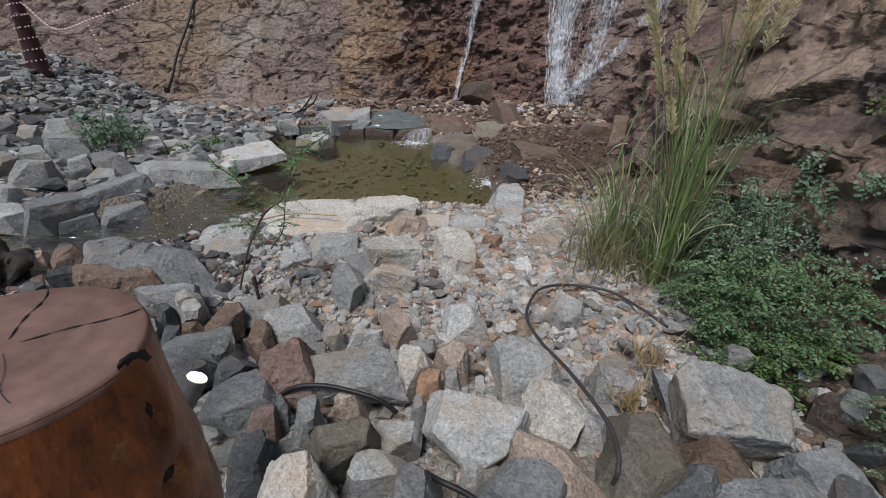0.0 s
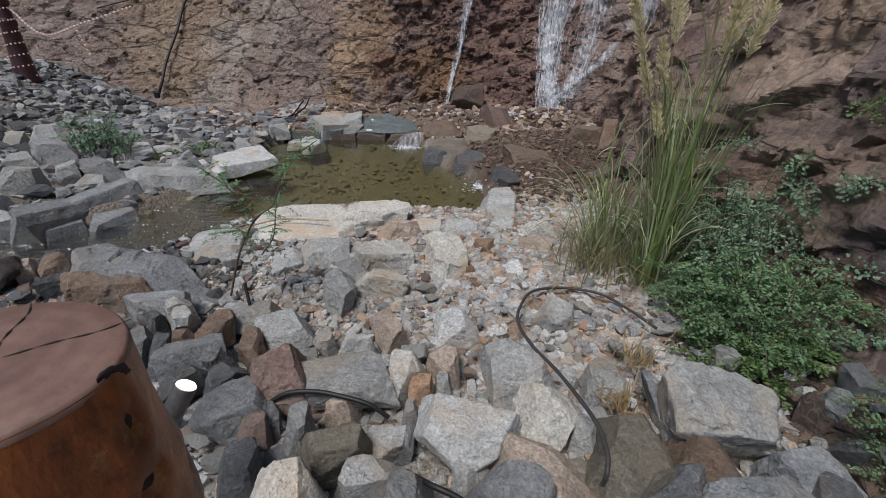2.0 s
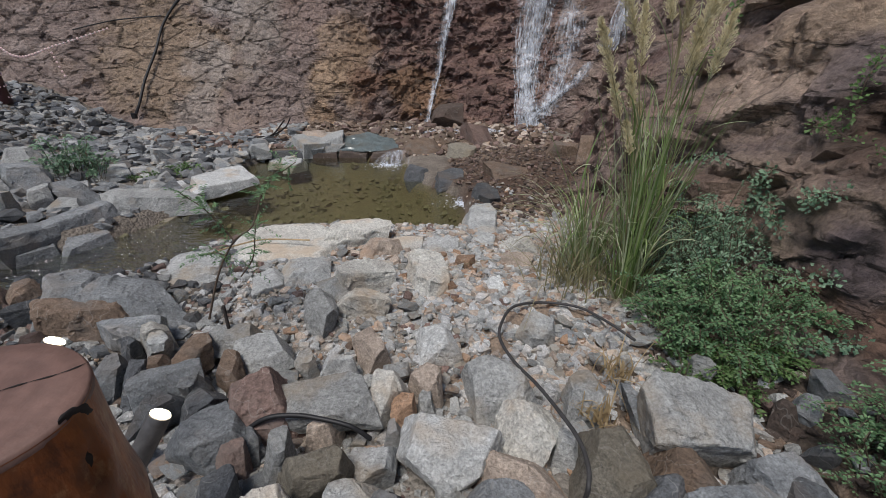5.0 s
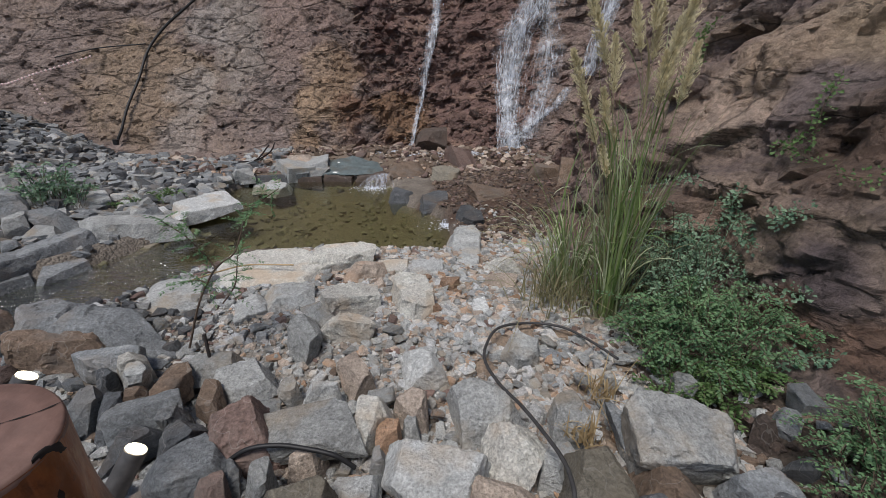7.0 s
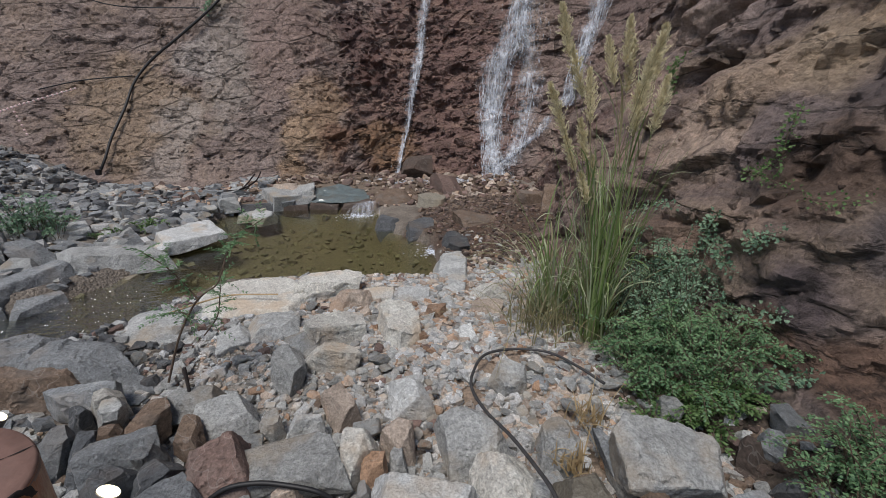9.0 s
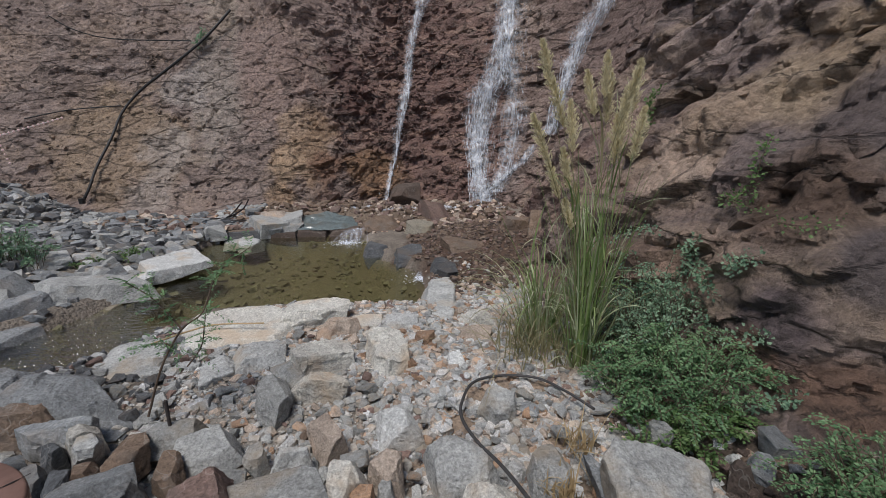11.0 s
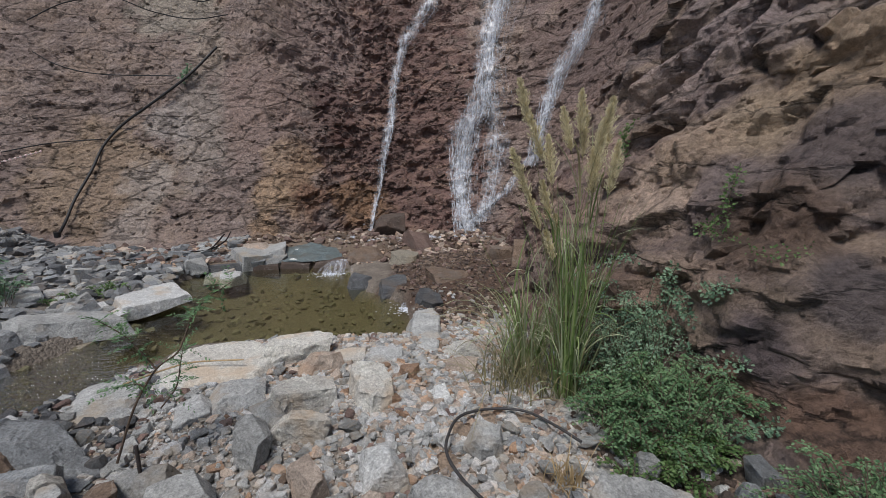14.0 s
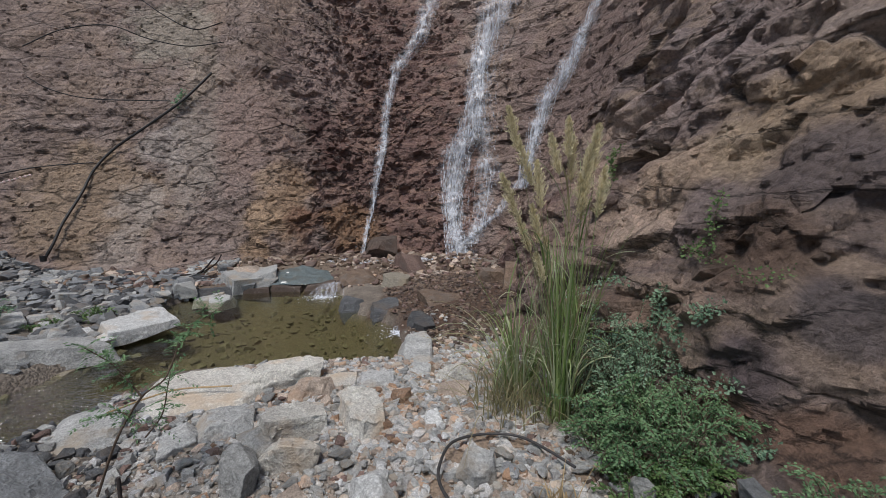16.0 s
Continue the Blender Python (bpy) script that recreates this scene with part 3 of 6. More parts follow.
def ground_z(x, y):
    x, y = np.asarray(x, float), np.asarray(y, float)
    z = 0.05 * value_noise(x * 1.3, y * 1.3, 1) + 0.03 * value_noise(x * 4, y * 4, 2)
    # rubble bank beyond the water on the left
    along = np.array([-0.2, 1.0]) / np.hypot(0.2, 1.0)
    off = -(x + 2.75) * along[1] + (y - 4.0) * along[0]
    bank = smooth(1.6, 4.2, off) * 0.75 + smooth(0.0, 1.2, off) * 0.1
    z = z + bank * smooth(2.6, 3.6, y + 0.0 * x)
    # ledge below the falls and the brown slope beside the pool
    z = z + 0.28 * smooth(7.7, 8.8, y) * smooth(-4.2, -1.5, x)
    z = z + 0.2 * smooth(0.4, 2.0, x) * smooth(3.9, 6.0, y) * smooth(8.6, 7.0, y)
    z = z + 0.25 * smooth(1.4, 3.0, x) * smooth(0.5, 2.0, y) * smooth(7.5, 5.0, y)
    z = z - rubble_depth(x, y)
    d = pool_distance(x, y)
    z = np.where(d < 0.1, np.minimum(z, -0.14 + 0.1 * (d > 0.04)), z)
    z = z - 0.32 * smooth(0.0, -0.35, d)
    return z


BASE = np.array([(-60, 24), (-24, 13), (-12, 9.9), (-8, 9.3), (-5, 9.0), (-2.2, 9.1), (0, 9.3), (2, 9.2), (3.2, 8.6), (3.15, 7.3),
                 (2.65, 6), (2.25, 4.8), (2.05, 3.7), (2.1, 2.9), (2.4, 2.1), (2.95, 1.2), (3.7, 0), (4.8, -3), (7, -9), (14, -26)])


def base_curve():
    """Even steps of 4 cm along a smooth line through BASE: arc lengths, places, normals towards the open side."""
    pts = []
    for i in range(len(BASE) - 1):
        p0, p1, p2, p3 = BASE[max(i - 1, 0)], BASE[i], BASE[i + 1], BASE[min(i + 2, len(BASE) - 1)]
        t = np.linspace(0, 1, 80, endpoint=False)[:, None]
        pts.append(0.5 * (2 * p1 + (p2 - p0) * t + (2 * p0 - 5 * p1 + 4 * p2 - p3) * t**2 + (3 * p1 - p0 - 3 * p2 + p3) * t**3))
    pts = np.concatenate(pts)
    arc = np.r_[0, np.cumsum(np.hypot(*np.diff(pts, axis=0).T))]
    s = np.arange(0, arc[-1], 0.04)
    p = np.stack([np.interp(s, arc, pts[:, 0]), np.interp(s, arc, pts[:, 1])], 1)
    t = np.gradient(p, axis=0)
    n = np.stack([t[:, 1], -t[:, 0]], 1)
    k = np.hanning(61) / np.hanning(61).sum()
    n = np.stack([np.convolve(np.pad(n[:, i], 30, mode="edge"), k, "valid") for i in (0, 1)], 1)
    return s, p, n / np.hypot(n[:, 0], n[:, 1])[:, None]


ARC, LINE, NORMAL = base_curve()
S_FALL = float(ARC[np.argmin(np.hypot(LINE[:, 0] - 0.6, LINE[:, 1] - 9.3))])
S_CORNER = float(ARC[np.argmin(np.hypot(LINE[:, 0] - 3.2, LINE[:, 1] - 8.2))])


def plate(d, base, s, z, at, height, half_s, half_z, turn, out, slope_s=0.0, slope_z=0.0, edge=0.035, steep=1.7):
    """A slab of the near wall that stands out of it (or, with out below nought, a hollow) with broken straight edges."""
    a = s - S_FALL - at + 0.10 * value_noise(s * 3.1, z * 3.3, 21) + 0.05 * value_noise(s * 9, z * 9, 22)
    b = z - height + 0.07 * value_noise(s * 2.7, z * 3.9, 23) + 0.04 * value_noise(s * 8, z * 10, 24)
    c, q = math.cos(math.radians(turn)), math.sin(math.radians(turn))
    u, v = a * c + b * q, -a * q + b * c
    inner = np.minimum(half_s - np.abs(u), half_z - np.abs(v))
    if out < 0:
        return d + out * smooth(-0.02, 0.13, inner + 0.06 * value_noise(s * 6, z * 7, 25))
    face = base + out + slope_s * u + slope_z * v
    return np.maximum(d, face - steep * np.maximum(edge - inner, 0))


def near_wall(d, base, s, z):
    """The slabs, ledges and hollows of the near wall, from the shale beds above down to the dark blocks at its foot."""
    def slab(*args, **more):
        nonlocal d
        d = plate(d, base, s, z, *args, **more)
    # mauve shale beds high up
    slab(7.6, 3.25, 0.6, 0.14, 14, 0.10, slope_z=-0.5)
    slab(8.4, 3.05, 0.6, 0.13, 12, 0.12, slope_z=-0.6)
    slab(9.2, 2.98, 0.5, 0.1, 8, 0.08, slope_z=-0.6)
    slab(9.95, 2.8, 0.4, 0.12, 14, 0.08, slope_z=-0.5)
    slab(7.7, 2.72, 0.55, 0.13, 18, 0.08, slope_z=-0.5)
    slab(8.55, 2.66, 0.42, 0.13, 16, 0.12, slope_z=-0.7)
    slab(9.15, 2.58, 0.3, 0.09, 10, 0.07, slope_z=-0.5)
    slab(8.1, 2.32, 0.42, 0.1, 22, 0.03, slope_z=-0.5)
    slab(8.7, 2.28, 0.25, 0.09, 20, 0.07, slope_z=-0.6)
    # ochre slope with jutting wedges
    slab(9.28, 2.4, 0.13, 0.07, 12, 0.10, slope_z=-0.9)
    slab(9.72, 2.52, 0.16, 0.07, 16, 0.11, slope_z=-0.9)
    slab(9.98, 2.06, 0.3, 0.15, 24, 0.08, slope_z=-0.5, slope_s=-0.1)
    slab(9.42, 2.02, 0.26, 0.09, 26, 0.06, slope_z=-0.6)
    slab(8.95, 1.95, 0.2, 0.07, 26, 0.05, slope_z=-0.5)
    # small cave behind the plumes, with the block over it
    slab(7.95, 2.1, 0.35, 0.11, 20, 0.05, slope_z=-0.4)
    slab(8.05, 1.84, 0.26, 0.1, 16, -0.12)
    # wide grey slab that leans out at the far end, and the hollow under it
    slab(10.2, 1.72, 0.6, 0.24, -6, 0.12, slope_s=0.12, slope_z=0.1)
    slab(10.3, 1.3, 0.45, 0.13, -6, -0.06)
    # tan boulder, its neighbour and the brown hollow under them
    slab(8.3, 1.22, 0.62, 0.26, 24, 0.14, slope_z=-0.25, slope_s=-0.12)
    slab(9.36, 1.46, 0.4, 0.16, 10, 0.11, slope_z=-0.3)
    slab(9.8, 1.4, 0.2, 0.12, -20, 0.08, slope_z=-0.3)
    slab(9.5, 1.1, 0.48, 0.14, 6, -0.09)
    slab(8.82, 0.86, 0.22, 0.07, 26, -0.05)
    # thin ledge, dark gap and broken brown blocks
    slab(9.08, 0.86, 0.42, 0.055, 10, 0.10, slope_z=-0.2)
    slab(9.12, 0.74, 0.3, 0.05, 8, -0.04)
    slab(8.7, 0.56, 0.26, 0.12, 14, 0.07, slope_z=-0.3)
    slab(8.3, 0.62, 0.22, 0.12, 20, 0.07, slope_z=-0.3)
    # dark mauve blocks at the foot, split by a slanting joint
    slab(9.58, 0.46, 0.34, 0.32, -18, 0.06, slope_s=0.22, slope_z=-0.08, steep=0.8)
    slab(9.98, 0.74, 0.22, 0.24, -24, 0.08, slope_s=-0.25, slope_z=-0.12, steep=0.8)
    slab(9.85, 0.38, 0.24, 0.07, -6, 0.05, slope_z=-0.3, steep=0.9)
    slab(10.5, 0.72, 0.26, 0.34, -24, 0.07, slope_s=-0.1, steep=0.9)
    return d


def cliff(s, z, rough=True):
    """A place on the cliff at arc length s and height z."""
    s, z = np.asarray(s, float), np.asarray(z, float)
    x, y = np.interp(s, ARC, LINE[:, 0]), np.interp(s, ARC, LINE[:, 1])
    nx, ny = np.interp(s, ARC, NORMAL[:, 0]), np.interp(s, ARC, NORMAL[:, 1])
    right = smooth(S_CORNER - 0.3, S_CORNER + 1.6, s)
    zz = np.maximum(z, 0)
    lean = 0.46 * zz * (1 - right) + 0.5 * smooth(0.35, -0.1, z) * (right - 1)
    # near wall: earth slope, dark block, jutting ledge, then a stepped slope that falls back
    ledge = 0.95 + 0.12 * np.sin(s * 1.3)
    wall = -0.62 + 0.34 * smooth(0.0, 0.25, z) + 0.16 * smooth(0.2, 0.85, z) + 0.1 * np.exp(-(((z - ledge) / 0.06) ** 2)) + 0.12 * smooth(ledge, ledge + 0.15, z) + 0.62 * np.maximum(z - ledge, 0)
    lean = lean + right * wall
    lean = lean + 0.25 * np.sin(s * 0.9 + 1.0) * smooth(0.4, 3, z) * (1 - right)
    # gully of the falls, and the rib to its left that stands proud
    lean = lean + 0.55 * np.exp(-((s - S_FALL - 0.35) / 1.5) ** 2) * smooth(0.0, 1.5, z) - 0.45 * np.exp(-((s - S_FALL + 2.1 + 0.12 * z) / 0.7) ** 2) * smooth(-0.2, 1.2, z)
    d = -lean
    base = d
    if rough:
        c, q = np.cos(0.42), np.sin(0.42)
        u, v = s * c + z * q, -s * q + z * c
        wob = 0.25 * value_noise(s * 1.7, z * 1.7, 5)
        big = cell_noise(u * 0.7 + wob, v * 0.95 + wob, 1, 24)
        mid = cell_noise(u * 1.6 + wob, v * 2.3, 2)
        small = cell_noise(u * 4.5, v * 6.5 + wob, 3)
        fine = cell_noise(u * 11, v * 17, 4)
        back_mid = cell_noise(s * 2.2 + wob, z * 2.6 - s * 0.8, 6)
        back_small = cell_noise(s * 6.5 + wob, z * 8.0 - s * 2, 8)
        fall = np.exp(-((s - S_FALL - 0.5) / 1.9) ** 2)
        strata = 0.5 * np.sin(6.28 * (v * 5.5 + 1.6 * value_noise(u * 0.9, v * 0.9, 11)))
        thin = 0.5 * np.sin(6.28 * (v * 11 + 2.0 * value_noise(u * 1.4, v * 1.4, 12)))
        broken = 0.5 + 1.2 * value_noise(u * 1.1, v * 1.6, 13)
        d = d - right * (0.014 * strata * np.clip(broken, 0, 1) + 0.01 * thin * np.clip(1.1 - broken, 0.2, 1))
        d = d + right * ((0.12 + 0.2 * smooth(0.9, 1.6, z)) * big + 0.15 * mid + 0.05 * small + 0.016 * fine)
        d = d + (1 - right) * (0.09 * big + (0.05 + 0.13 * fall) * back_mid + (0.025 + 0.05 * fall) * back_small + 0.018 * fine)
        swell = 0.5 * value_noise(s * 0.45, z * 0.5, 9)
        d = near_wall(d + swell, base + swell + 0.09 * mid + 0.05 * small + 0.018 * fine + 0.008 * thin, s, z)
    return np.stack([x + nx * d, y + ny * d, z + 0.0 * d], -1)
# ---- end of terrain ----

# ---- helpers of this scene ----
def mesh_object(name, verts, faces, mat, smooth_angle=None):
    me = bpy.data.meshes.new(name)
    me.from_pydata(verts.tolist() if isinstance(verts, np.ndarray) else verts, [], faces.tolist() if isinstance(faces, np.ndarray) else faces)
    me.materials.append(mat)
    if smooth_angle:
        me.shade_smooth()
        me.set_sharp_from_angle(angle=radians(smooth_angle))
    me.update()
    return new(name, me)


def part(name, bm, mat, parent=None, label="", angle=None):
    me = bpy.data.meshes.new(name)
    bm.to_mesh(me)
    bm.free()
    me.materials.append(mat)
    if angle:
        me.shade_smooth()
        me.set_sharp_from_angle(angle=radians(angle))
    ob = new(name, me)
    ob.parent = parent
    return tagged(ob, label)


def thing(name, at, label, category, group="", kind=""):
    ob = new(name)
    ob.location = at
    ob.empty_display_size = 0.05
    return tagged(ob, label, category, group, kind)


def tube(bm, path, radii, sides=8):
    """A round tube along a smooth path, added to bm."""
    path = [Vector(p) for p in path]
    rings, side = [], None
    for i, p in enumerate(path):
        way = (path[min(i + 1, len(path) - 1)] - path[max(i - 1, 0)]).normalized()
        side = way.orthogonal().normalized() if side is None else (side - way * side.dot(way)).normalized()
        up = way.cross(side)
        r = radii[i] if isinstance(radii, (list, tuple)) else radii
        rings.append([bm.verts.new(p + (side * math.cos(a) + up * math.sin(a)) * r) for a in (math.tau * k / sides for k in range(sides))])
    for a, b in zip(rings, rings[1:]):
        for k in range(sides):
            bm.faces.new((a[k], a[(k + 1) % sides], b[(k + 1) % sides], b[k]))
    bm.faces.new(rings[0][::-1])
    bm.faces.new(rings[-1])


def curve_points(knots, steps=8):
    """A smooth line through knots."""
    k = [Vector(p) for p in knots]
    k = [k[0] * 2 - k[1], *k, k[-1] * 2 - k[-2]]
    out = []
    for a, b, c, d in zip(k, k[1:], k[2:], k[3:]):
        for i in range(steps):
            t = i / steps
            out.append(0.5 * (2 * b + (c - a) * t + (2 * a - 5 * b + 4 * c - d) * t**2 + (3 * b - a - 3 * c + d) * t**3))
    return [*out, k[-2]]


def gz(x, y):
    return float(ground_z(x, y))


def gtop(x, y):
    """The level of the heaped stones' tops."""
    return float(ground_z(x, y) + rubble_depth(x, y))


def hull_mesh(rng, planes=8, near=0.36, far=0.52, bevel=0.02, points=90, loose=1.0):
    """A broken stone in a unit box: a box cut by slanting planes, its edges chipped."""
    cuts = []
    for _ in range(planes):
        n = Vector((rng.gauss(0, 1), rng.gauss(0, 1), rng.gauss(0, 0.8))).normalized()
        cuts.append((n, rng.uniform(near, far) * (abs(n.x) + abs(n.y) + abs(n.z)) * 0.82))
    bm = bmesh.new()
    corners = [Vector((x, y, z)) for x in (-0.5, 0.5) for y in (-0.5, 0.5) for z in (-0.5, 0.5)]
    spin = Euler((rng.uniform(-0.7, 0.7) * loose, rng.uniform(-0.7, 0.7) * loose, rng.uniform(-0.8, 0.8) * loose)).to_matrix()
    for k in range(points):
        if k < 8:
            p = corners[k].copy()
        else:
            p = Vector((rng.uniform(-0.5, 0.5), rng.uniform(-0.5, 0.5), rng.uniform(-0.5, 0.5)))
            i = rng.randrange(3)
            p[i] = math.copysign(0.5, p[i])
            if rng.random() < 0.4:
                j = (i + 1) % 3
                p[j] = math.copysign(0.5, p[j])
        for _ in range(2):
            for n, d in cuts:
                h = n.dot(p)
                if h > d:
                    p = p - n * (h - d)
        bm.verts.new(spin @ p)
    bmesh.ops.convex_hull(bm, input=bm.verts)
    bmesh.ops.delete(bm, geom=[v for v in bm.verts if not v.link_faces], context="VERTS")
    bmesh.ops.dissolve_limit(bm, angle_limit=radians(11), verts=bm.verts, edges=bm.edges)
    if bevel:
        bmesh.ops.bevel(bm, geom=bm.edges[:], offset=bevel, segments=1, profile=0.5, affect="EDGES", clamp_overlap=True)
    bmesh.ops.triangulate(bm, faces=bm.faces)
    lo = [min(v.co[i] for v in bm.verts) for i in range(3)]
    hi = [max(v.co[i] for v in bm.verts) for i in range(3)]
    for v in bm.verts:
        v.co = Vector([(v.co[i] - lo[i]) / (hi[i] - lo[i]) - 0.5 for i in range(3)])
    return bm


WORDS = {"grey": "grey", "light": "whitish", "pale": "pale grey", "tan": "tan", "orange": "rusty orange", "red": "reddish brown", "brown": "brown",
         "blue": "dark blue-grey", "umber": "dark umber", "slate": "dark slate-grey", "olive": "olive-grey", "teal": "wet teal"}
KINDS = {"slab": ("flat angular {} stone slab lying on the rubble", "slab"), "rock": ("broken angular {} rock lying in the rubble", "rock"),
         "block": ("blocky {} boulder with chipped edges", "boulder"), "wall": ("{} kerb stone of the low pool wall", "kerb"),
         "bar": ("long flat {} slab laid along the stream bank", "slab"), "wet": ("{} stone slab with water running over its lip", "slab")}
TAKEN = []


def hewn_form(rng, w, d, h, taper, skew, planes, bite, lean, grain, rough=1.0):
    """A broken stone about the origin: a skewed, tapering block split by slanting planes, its edges chipped and its faces rough."""
    bm = bmesh.new()
    bmesh.ops.create_cube(bm, size=1.0)
    far = 1.25 * max(w, d, h)
    for v in bm.verts:
        v.co *= 2 * far
    k = (taper - 1) / (taper + 1)
    cuts = [((0, 0, h / 2), (rng.gauss(0, 0.09), rng.gauss(0, 0.09), 1)), ((0, 0, -h / 2), (0, 0, -1)),
            ((0, d / 2, h * 0.3), (rng.gauss(0, 0.15), 1, rng.gauss(0.3, 0.25))), ((0, -d / 2, h * 0.3), (rng.gauss(0, 0.15), -1, rng.gauss(0.35, lean)))]
    for side in (-1, 1):
        cuts.append(((side * w / 2, 0, h * 0.3), (side, -side * skew - k * w / d, rng.gauss(0.3, lean))))
    for i in range(planes):
        a, lift = math.tau * (i + rng.random()) / planes, rng.uniform(-0.2, 1.0)
        n = Vector((math.cos(a) / w, math.sin(a) / d, lift / h)).normalized()
        reach = 0.5 * (abs(n.x) * w + abs(n.y) * d + abs(n.z) * h)
        cuts.append((n * reach * rng.uniform(*bite), n))
    for co, no in cuts:
        bmesh.ops.bisect_plane(bm, geom=bm.verts[:] + bm.edges[:] + bm.faces[:], plane_co=co, plane_no=no, clear_outer=True)
        bmesh.ops.holes_fill(bm, edges=[e for e in bm.edges if e.is_boundary])
    size = max(w, d)
    bmesh.ops.remove_doubles(bm, verts=bm.verts, dist=size * 0.02)
    bmesh.ops.bevel(bm, geom=bm.edges[:], offset=size * rng.uniform(0.006, 0.016), segments=1, profile=0.5, affect="EDGES", clamp_overlap=True)
    bmesh.ops.triangulate(bm, faces=bm.faces)
    for _ in range(6):
        long = [e for e in bm.edges if e.calc_length() > grain]
        if not long or len(bm.verts) > 2200:
            break
        bmesh.ops.subdivide_edges(bm, edges=long, cuts=1)
        bmesh.ops.triangulate(bm, faces=bm.faces)
    bm.normal_update()
    off = Vector((rng.uniform(0, 90), rng.uniform(0, 90), 0))
    moves = []
    for v in bm.verts:
        q = v.co / max(size, 0.1)
        flake = noise.cell(q * 5 + off + noise.noise_vector(q * 4 + off) * 0.5) if size > 0.1 else 0.5
        moves.append(rough * size * (0.014 * noise.noise(q * 2.6 + off) + 0.014 * (flake - 0.5) + 0.012 * noise.fractal(q * 9 + off, 0.8, 2.1, 4)))
    for v, m in zip(bm.verts, moves):
        v.co += v.normal * m
    return bm


NAMES = {"rock": "rock", "slab": "stone_slab", "block": "boulder", "boulder": "boulder", "wall": "kerb_stone", "wet": "wet_slab", "bar": "bank_slab"}


def boulder(kind, tint, x, y, top, w, d, h, turn, taper, skew, pitch, seed):
    """One stone of the heap, its upper face at height top and sloping by pitch towards the water's near side."""
    rng = random.Random(seed * 7 + 1)
    planes, bite, lean = {"slab": (5, (0.72, 0.92), 0.25), "rock": (8, (0.52, 0.86), 0.45), "block": (6, (0.62, 0.9), 0.3), "boulder": (7, (0.58, 0.88), 0.35),
                          "wall": (4, (0.75, 0.92), 0.12), "wet": (6, (0.7, 0.9), 0.2), "bar": (3, (0.84, 0.96), 0.1)}[kind]
    grain = max(0.012, w / 22, 0.009 * y)
    ob = part(NAMES[kind], hewn_form(rng, w, d, h, taper, skew, planes, bite, lean, grain, 0.6 if kind in ("bar", "slab", "wall") else 1.0), STONE[tint], angle=24)
    ob.location = (x, y, top - h / 2 * math.cos(radians(pitch)))
    ob.rotation_euler = (radians(pitch), radians(rng.uniform(-4, 4)), radians(turn))
    way = Vector((math.cos(radians(turn)), math.sin(radians(turn)))) if w > d else Vector((-math.sin(radians(turn)), math.cos(radians(turn))))
    for k in (-0.5, 0, 0.5) if max(w, d) > 1.25 * min(w, d) else (0,):
        TAKEN.append((x + way.x * k * abs(w - d), y + way.y * k * abs(w - d), min(w, d) * 0.5))
    label, category = KINDS["block" if kind == "boulder" else kind]
    return tagged(ob, label.format(WORDS[tint]), category, "loose stones of the rubble" if kind != "wall" else "kerb stones of the pool")


def stone(kind, tint, x, y, w, d, h, turn, seed, top=None):
    full = h * (1.7 if kind != "bar" else 1.0) + float(rubble_depth(x, y)) * 0.9
    level = max(gz(x, y), WATER_Z - 0.05) + float(rubble_depth(x, y)) + h if top is None else top
    rng = random.Random(seed)
    return boulder(kind, tint, x, y, level, w, d, full, turn, rng.uniform(0.75, 1.25), rng.uniform(-0.2, 0.2), rng.uniform(-3, 7), seed)


# ---- ground, cliff, water ----
def axis_steps(lo, hi, step, far):
    core = np.arange(lo, hi, step)
    out = step * 1.3 ** np.arange(1, 34)
    out = np.cumsum(out)
    out = out[out < far]
    return np.r_[lo - out[::-1], core, core[-1] + out]


gx, gy = axis_steps(-9.0, 4.2, 0.06, 500), axis_steps(-0.5, 9.6, 0.055, 500)
X, Y = np.meshgrid(gx, gy)
Z = ground_z(X, Y)
nx = len(gx)
idx = np.arange(X.size).reshape(X.shape)
quads = np.stack([idx[:-1, :-1], idx[:-1, 1:], idx[1:, 1:], idx[1:, :-1]], -1).reshape(-1, 4)
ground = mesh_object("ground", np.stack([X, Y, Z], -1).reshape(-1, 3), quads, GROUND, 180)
tagged(ground, "sandy gravel ground strewn with broken stone", "ground", kind="structure")

cs = np.r_[np.linspace(0, 44, 90), np.arange(44.1, S_CORNER + 1, 0.05), np.arange(S_CORNER + 1.04, S_CORNER + 3.0, 0.021), np.arange(S_CORNER + 3.0, S_CORNER + 8.0, 0.017), np.arange(S_CORNER + 8.01, S_CORNER + 10, 0.021), np.arange(S_CORNER + 10.04, S_CORNER + 13, 0.04), np.linspace(S_CORNER + 13.2, ARC[-1], 40)]
cz = np.r_[np.arange(-0.7, -0.2, 0.06), np.arange(-0.2, 2.6, 0.024), np.arange(2.6, 3.5, 0.03), np.arange(3.5, 4.5, 0.036), np.arange(4.5, 9.0, 0.08), np.linspace(9.2, 13, 12)]
S, H = np.meshgrid(cs, cz)
P = cliff(S, H)
top = P[-1].copy()
nrm = np.stack([np.interp(cs, ARC, NORMAL[:, 0]), np.interp(cs, ARC, NORMAL[:, 1])], 1)
rows_back = []
for back, drop in ((6, 0.5), (30, -2.0), (70, 14.0)):
    r = top.copy()
    r[:, :2] -= nrm * back
    r[:, 2] = 13 - drop
    rows_back.append(r)
P = np.concatenate([P, np.array(rows_back)], 0)
idx = np.arange(P.shape[0] * P.shape[1]).reshape(P.shape[:2])
quads = np.stack([idx[:-1, :-1], idx[:-1, 1:], idx[1:, 1:], idx[1:, :-1]], -1).reshape(-1, 4)
